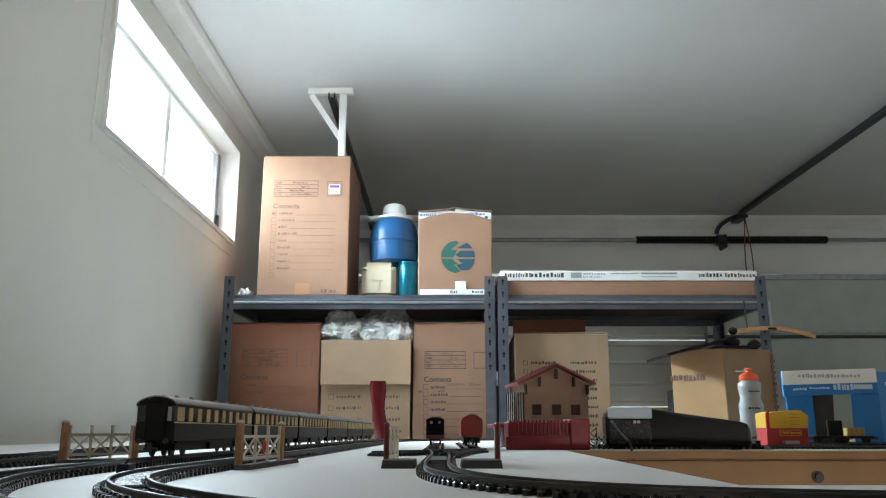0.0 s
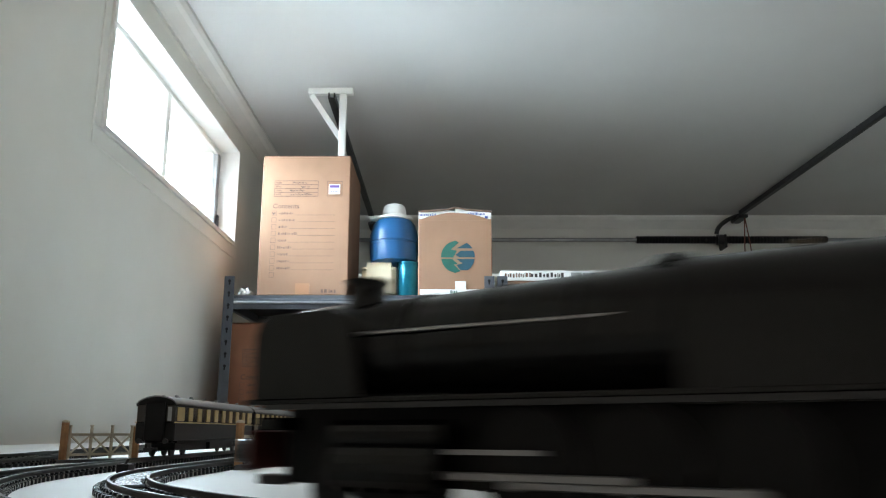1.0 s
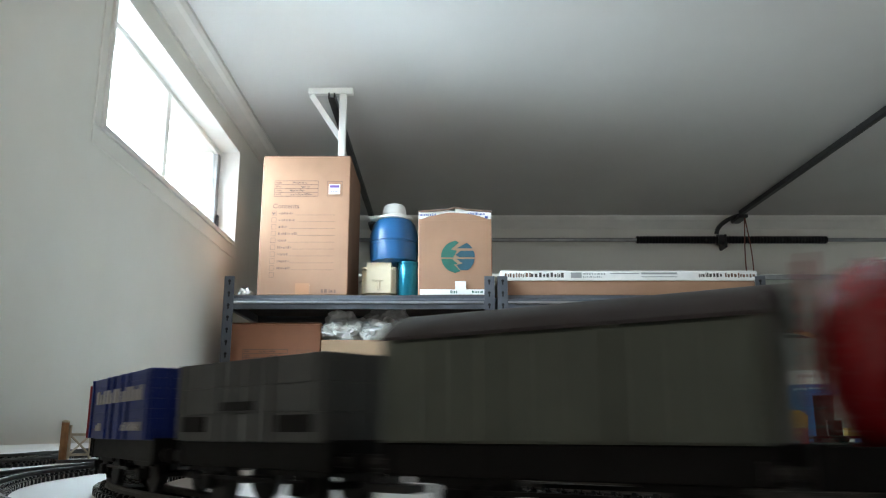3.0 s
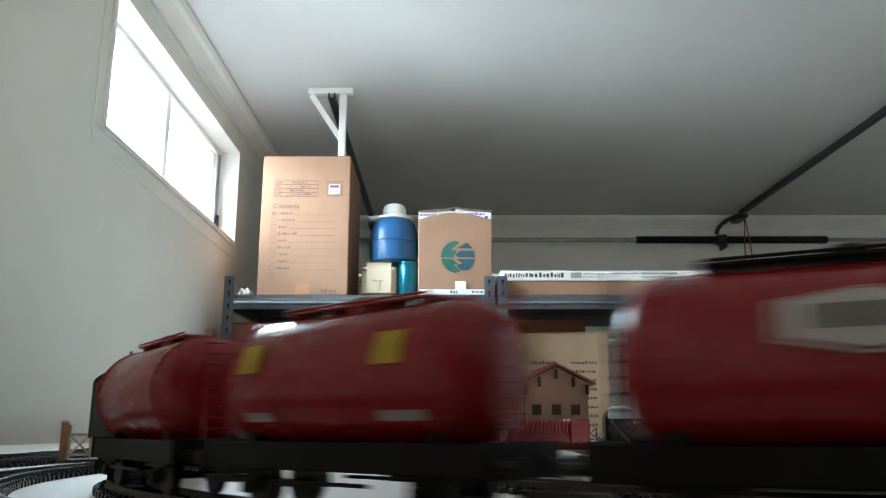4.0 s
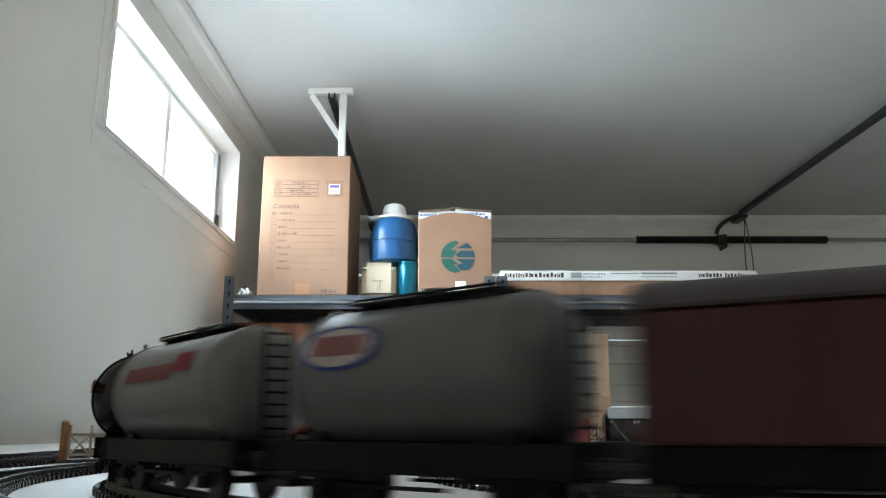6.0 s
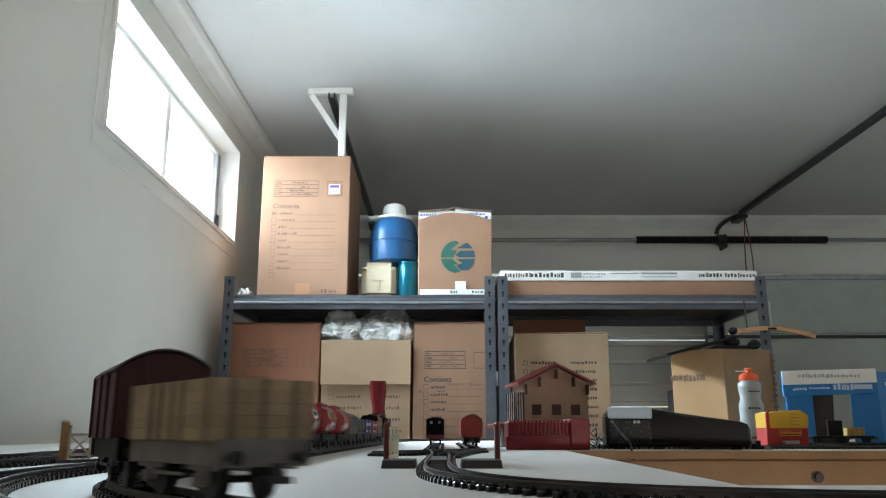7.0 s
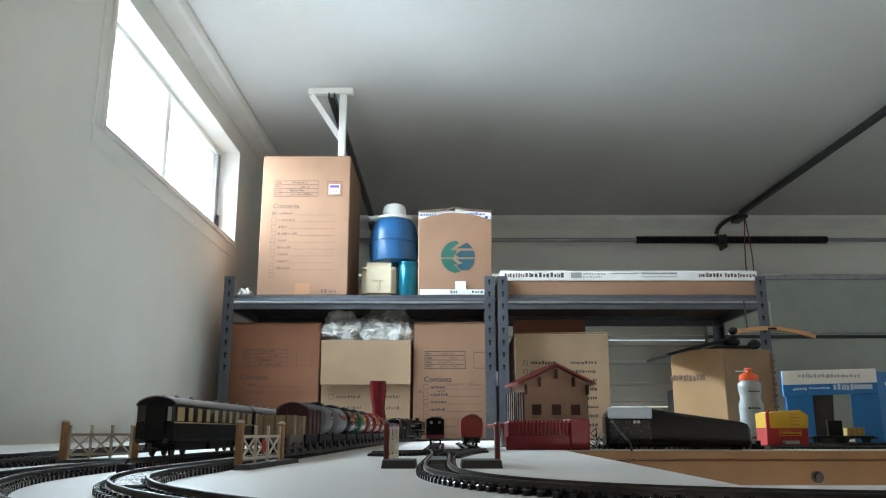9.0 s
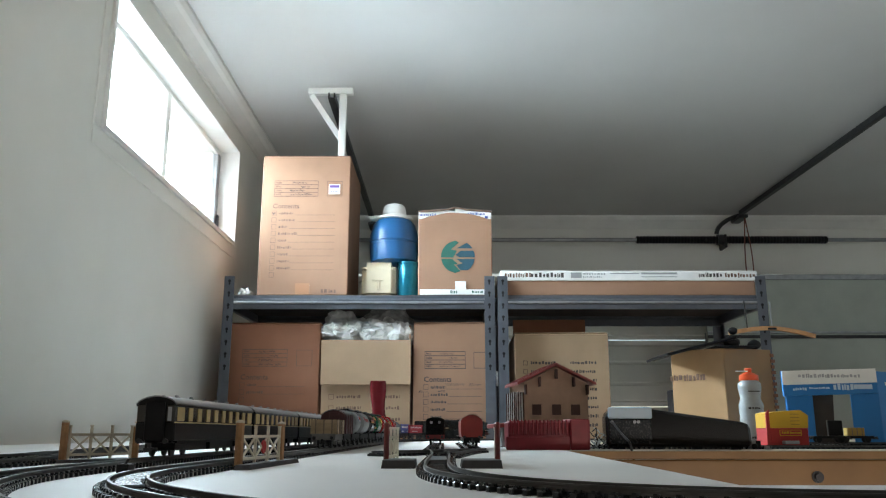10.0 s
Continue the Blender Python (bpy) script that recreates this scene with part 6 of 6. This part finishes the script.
    part("side_flap", prism([(-0.043, 0.002), (-0.0355, 0.0), (-0.0355, 0.066), (-0.041, 0.06)], 0.0, 0.003), REDK, b, "narrow red printed flap")
    bars("print", [(0.005, 0.022, 0.058 - 0.006 * q, 0.0592 - 0.006 * q) for q in range(4)], 0, mat("brown_print", (0.3, 0.16, 0.02), 0.6, bump=0), b)
    bars("brand_mark", [(-0.018, 0.024, 0.030, 0.031), (-0.018, 0.024, 0.0205, 0.0215), (-0.018, -0.017, 0.0215, 0.03), (0.023, 0.024, 0.0215, 0.03)] + squiggle(-0.014, 0.0235, 0.035, 0.005, 7, 911), 0, YEL, b)
    part("silver_item", box(-0.016, 0.012, -0.012, -0.0015, 0.006, 0.012, 0.001), GALV, b)

    # tan carton with dark clutter on it
    c = thing("carton", pose(0.835, 2.28, TABLE, 0, 0, 0), "tan carton with torn edge and dark track pieces on top", "cardboard box")
    m = Matrix.Rotation(radians(-32), 4, "Z")
    OCH = mat("ochre_cardboard", (0.37, 0.215, 0.10), 0.8, vary=0.08, size=12, bump=0.15, fine=260)
    a0, a1, a2 = Vector((-0.030, 0.0)), Vector((0.125, 0.05)), Vector((-0.155, 0.09))
    for p, q, nm in ((a0, a1, "front_side"), (a0, a2, "left_side")):
        d = q - p
        mm = Matrix.Translation((p.x, p.y, 0)) @ Matrix.Rotation(math.atan2(d.y, d.x), 4, "Z")
        part(nm, box(0.0, d.length, -0.002, 0.003, 0, 0.262, 0.001, m=mm), OCH, c)
    p, q = a1, a1 + (a2 - a0)
    d = q - p
    mm = Matrix.Translation((p.x, p.y, 0)) @ Matrix.Rotation(math.atan2(d.y, d.x), 4, "Z")
    part("right_side", box(0.004, d.length, -0.003, 0.003, 0, 0.255, 0.001, m=mm), OCH, c)
    p, q = a2, a2 + (a1 - a0)
    d = q - p
    mm = Matrix.Translation((p.x, p.y, 0)) @ Matrix.Rotation(math.atan2(d.y, d.x), 4, "Z")
    part("back_side", box(0.004, d.length, -0.003, 0.003, 0, 0.255, 0.001, m=mm), OCH, c)
    bm = bmesh.new()
    d = a1 - a0
    for q in range(15):
        z = 0.01 + q * 0.0165
        box(d.length - 0.004, d.length + 0.006 + 0.003 * (q % 2), -0.006, 0.002, z, z + 0.009, bm=bm, m=Matrix.Translation((a0.x, a0.y, 0)) @ Matrix.Rotation(math.atan2(d.y, d.x), 4, "Z"))
    part("torn_edge", bm, CARD3, c, "torn corrugated edge")
    d = a2 - a0
    mm = Matrix.Translation((a0.x, a0.y, 0)) @ Matrix.Rotation(math.atan2(d.y, d.x), 4, "Z") @ Matrix.Rotation(radians(180), 4, "Z")
    bm = bmesh.new()
    for x0, x1, z0, z1 in squiggle(-0.16, 0.172, 0.10, 0.022, 8, 920):
        box(x0, x1, -0.0042, -0.0025, z0, z1, bm=bm, m=mm @ Matrix.Translation((0, 0, 0)))
    part("brand_mark", bm, INKGREY, c)["kind"] = "stuff"
    t = thing("track_pieces", pose(0.80, 2.30, TABLE + 0.263), "dark plastic bridge and track pieces piled on the carton", "toy parts")
    part("girder", box(-0.16, 0.05, -0.07, 0.17, 0.0, 0.008, 0.002, m=Matrix.Translation((0, 0.05, 0.016)) @ Matrix.Rotation(radians(-14), 4, "Y")), BLACKP, t)
    part("plate", box(-0.02, 0.10, -0.03, 0.08, 0.0, 0.006, 0.002), CHASSIS, t)
    for x, rr, z in ((0.05, 0.02, 0.022), (0.115, 0.016, 0.014), (0.055, 0.012, 0.055)):
        bm = bmesh.new()
        bmesh.ops.create_icosphere(bm, subdivisions=3, radius=rr, matrix=Matrix.Translation((x, 0.03, z)) @ Matrix.Diagonal((1.2, 0.8, 0.9, 1)))
        for v in bm.verts:
            v.co += Vector((1, 0, 1)) * 0.004 * noise.noise(v.co * 60)
        part("lump", bm, BLACKP, t)
    k = thing("black_case", pose(0.705, 2.42, TABLE), "dark upright plastic case beside the carton", "case")
    part("shell", box(-0.014, 0.018, 0, 0.06, 0, 0.152, 0.003), BLACKP, k)
    part("base", box(-0.03, -0.0145, 0, 0.05, 0, 0.03, 0.003), BLACKP, k)

    # blue carton used as an engine shed
    b = thing("blue_carton", pose(0.99, 1.98, TABLE), "blue and white printed carton with a doorway cut in it", "cardboard box")
    BLUEC = mat("blue_printed_card", (0.013, 0.17, 0.47), 0.5, vary=0.05, size=20, bump=0.05)
    INSIDE = mat("dark_box_inside", (0.05, 0.04, 0.035), 0.9)
    x0, x1, d0, d1 = -0.152, -0.092, 0, 0.003
    part("front", box(-0.145, -0.080, 0, 0.003, 0, 0.122, 0.0005), BLUEC, b)
    part("front", box(0.014, 0.083, 0, 0.003, 0, 0.122, 0.0005), BLUEC, b)
    part("front", box(-0.145, 0.083, 0, 0.003, 0.1222, 0.155, 0.0005), BLUEC, b)
    part("lid", box(-0.150, 0.083, -0.008, -0.0005, 0.117, 0.178, 0.001, m=Matrix.Rotation(radians(-1.6), 4, "Y")), BLUEC, b, "blue overhanging flap")
    part("lid_band", box(-0.150, 0.083, -0.0095, -0.0082, 0.144, 0.178, 0.0004, m=Matrix.Rotation(radians(-1.6), 4, "Y")), WHITEPAPER, b, "white printed band")
    bars("print", squiggle(-0.115, 0.157, 0.15, 0.01, 18, 930), -0.0095, mat("faint_grey_print", (0.4, 0.4, 0.42), 0.7, bump=0), b)
    bars("brand_mark", squiggle(-0.03, 0.127, 0.045, 0.016, 5, 931) + squiggle(-0.09, 0.13, 0.05, 0.005, 8, 932) + squiggle(-0.13, 0.126, 0.03, 0.008, 4, 934) + [(0.02, 0.065, 0.13, 0.141)], -0.009, mat("pale_blue_print", (0.55, 0.66, 0.78), 0.6, bump=0), b)
    sd = Matrix.Translation((0.0835, 0, 0)) @ Matrix.Rotation(radians(28), 4, "Z")
    part("right_side", box(0.0, 0.25, 0.0, 0.003, 0, 0.174, 0.0005, m=sd), BLUEC, b)
    bm = bmesh.new()
    for a in ((0.03, 0.05, 0.05, 0.09), (0.065, 0.15, 0.02, 0.04), (0.065, 0.17, 0.055, 0.07), (0.03, 0.045, 0.14, 0.148)):
        box(a[0], a[1], -0.001, 0.0005, a[2], a[3], bm=bm, m=sd)
    part("brand_mark", bm, WHITEPAPER, b, "white printed marks")
    part("left_side", box(0.0, 0.2, 0.0, 0.003, 0, 0.155, m=Matrix.Translation((-0.144, 0.0035, 0)) @ Matrix.Rotation(radians(60), 4, "Z")), BLUEC, b)
    part("top", box(-0.04, 0.083, 0.0035, 0.17, 0.1555, 0.158), BLUEC, b)
    part("inner_flap", box(-0.082, -0.03, 0.01, 0.016, 0, 0.12, 0.001, m=Matrix.Rotation(radians(3), 4, "Y")), INSIDE, b, "dark inner flap")
    # two small wagons before it
    for x, lab, mt in ((0.815, "black flat wagon by the blue carton", BLACKP), (0.872, "small yellow works wagon", YEL)):
        w = thing("flat_wagon", pose(x, 1.72, TABLE + RAIL, 0, 0, 85), lab, "wagon", "parked wagons")
        part("underframe", box(-0.013, 0.013, -0.034, 0.034, 0.008, 0.013, 0.0006), BLACKP, w)
        wheelsets(w, (-0.022, 0.022), 0.0062, BLACKP)
        buffers(w, -0.034, 0.034, 0.010)
        if mt is YEL:
            part("load", box(-0.012, 0.012, -0.016, 0.018, 0.0132, 0.030, 0.001), mat("dull_yellow_crate", (0.40, 0.25, 0.05), 0.6), w, "dull yellow crate")
            bm = bmesh.new()
            for q in range(3):
                box(-0.0128, -0.0121, -0.011 + q * 0.01, -0.0095 + q * 0.01, 0.0135, 0.0298, bm=bm)
            part("panel", bm, STRAPG, w)["kind"] = "stuff"
        else:
            part("stake", box(-0.004, 0.004, -0.03, 0.0, 0.0132, 0.045, 0.001), BLACKP, w)


parked()
scenery()
tracks()
motions()
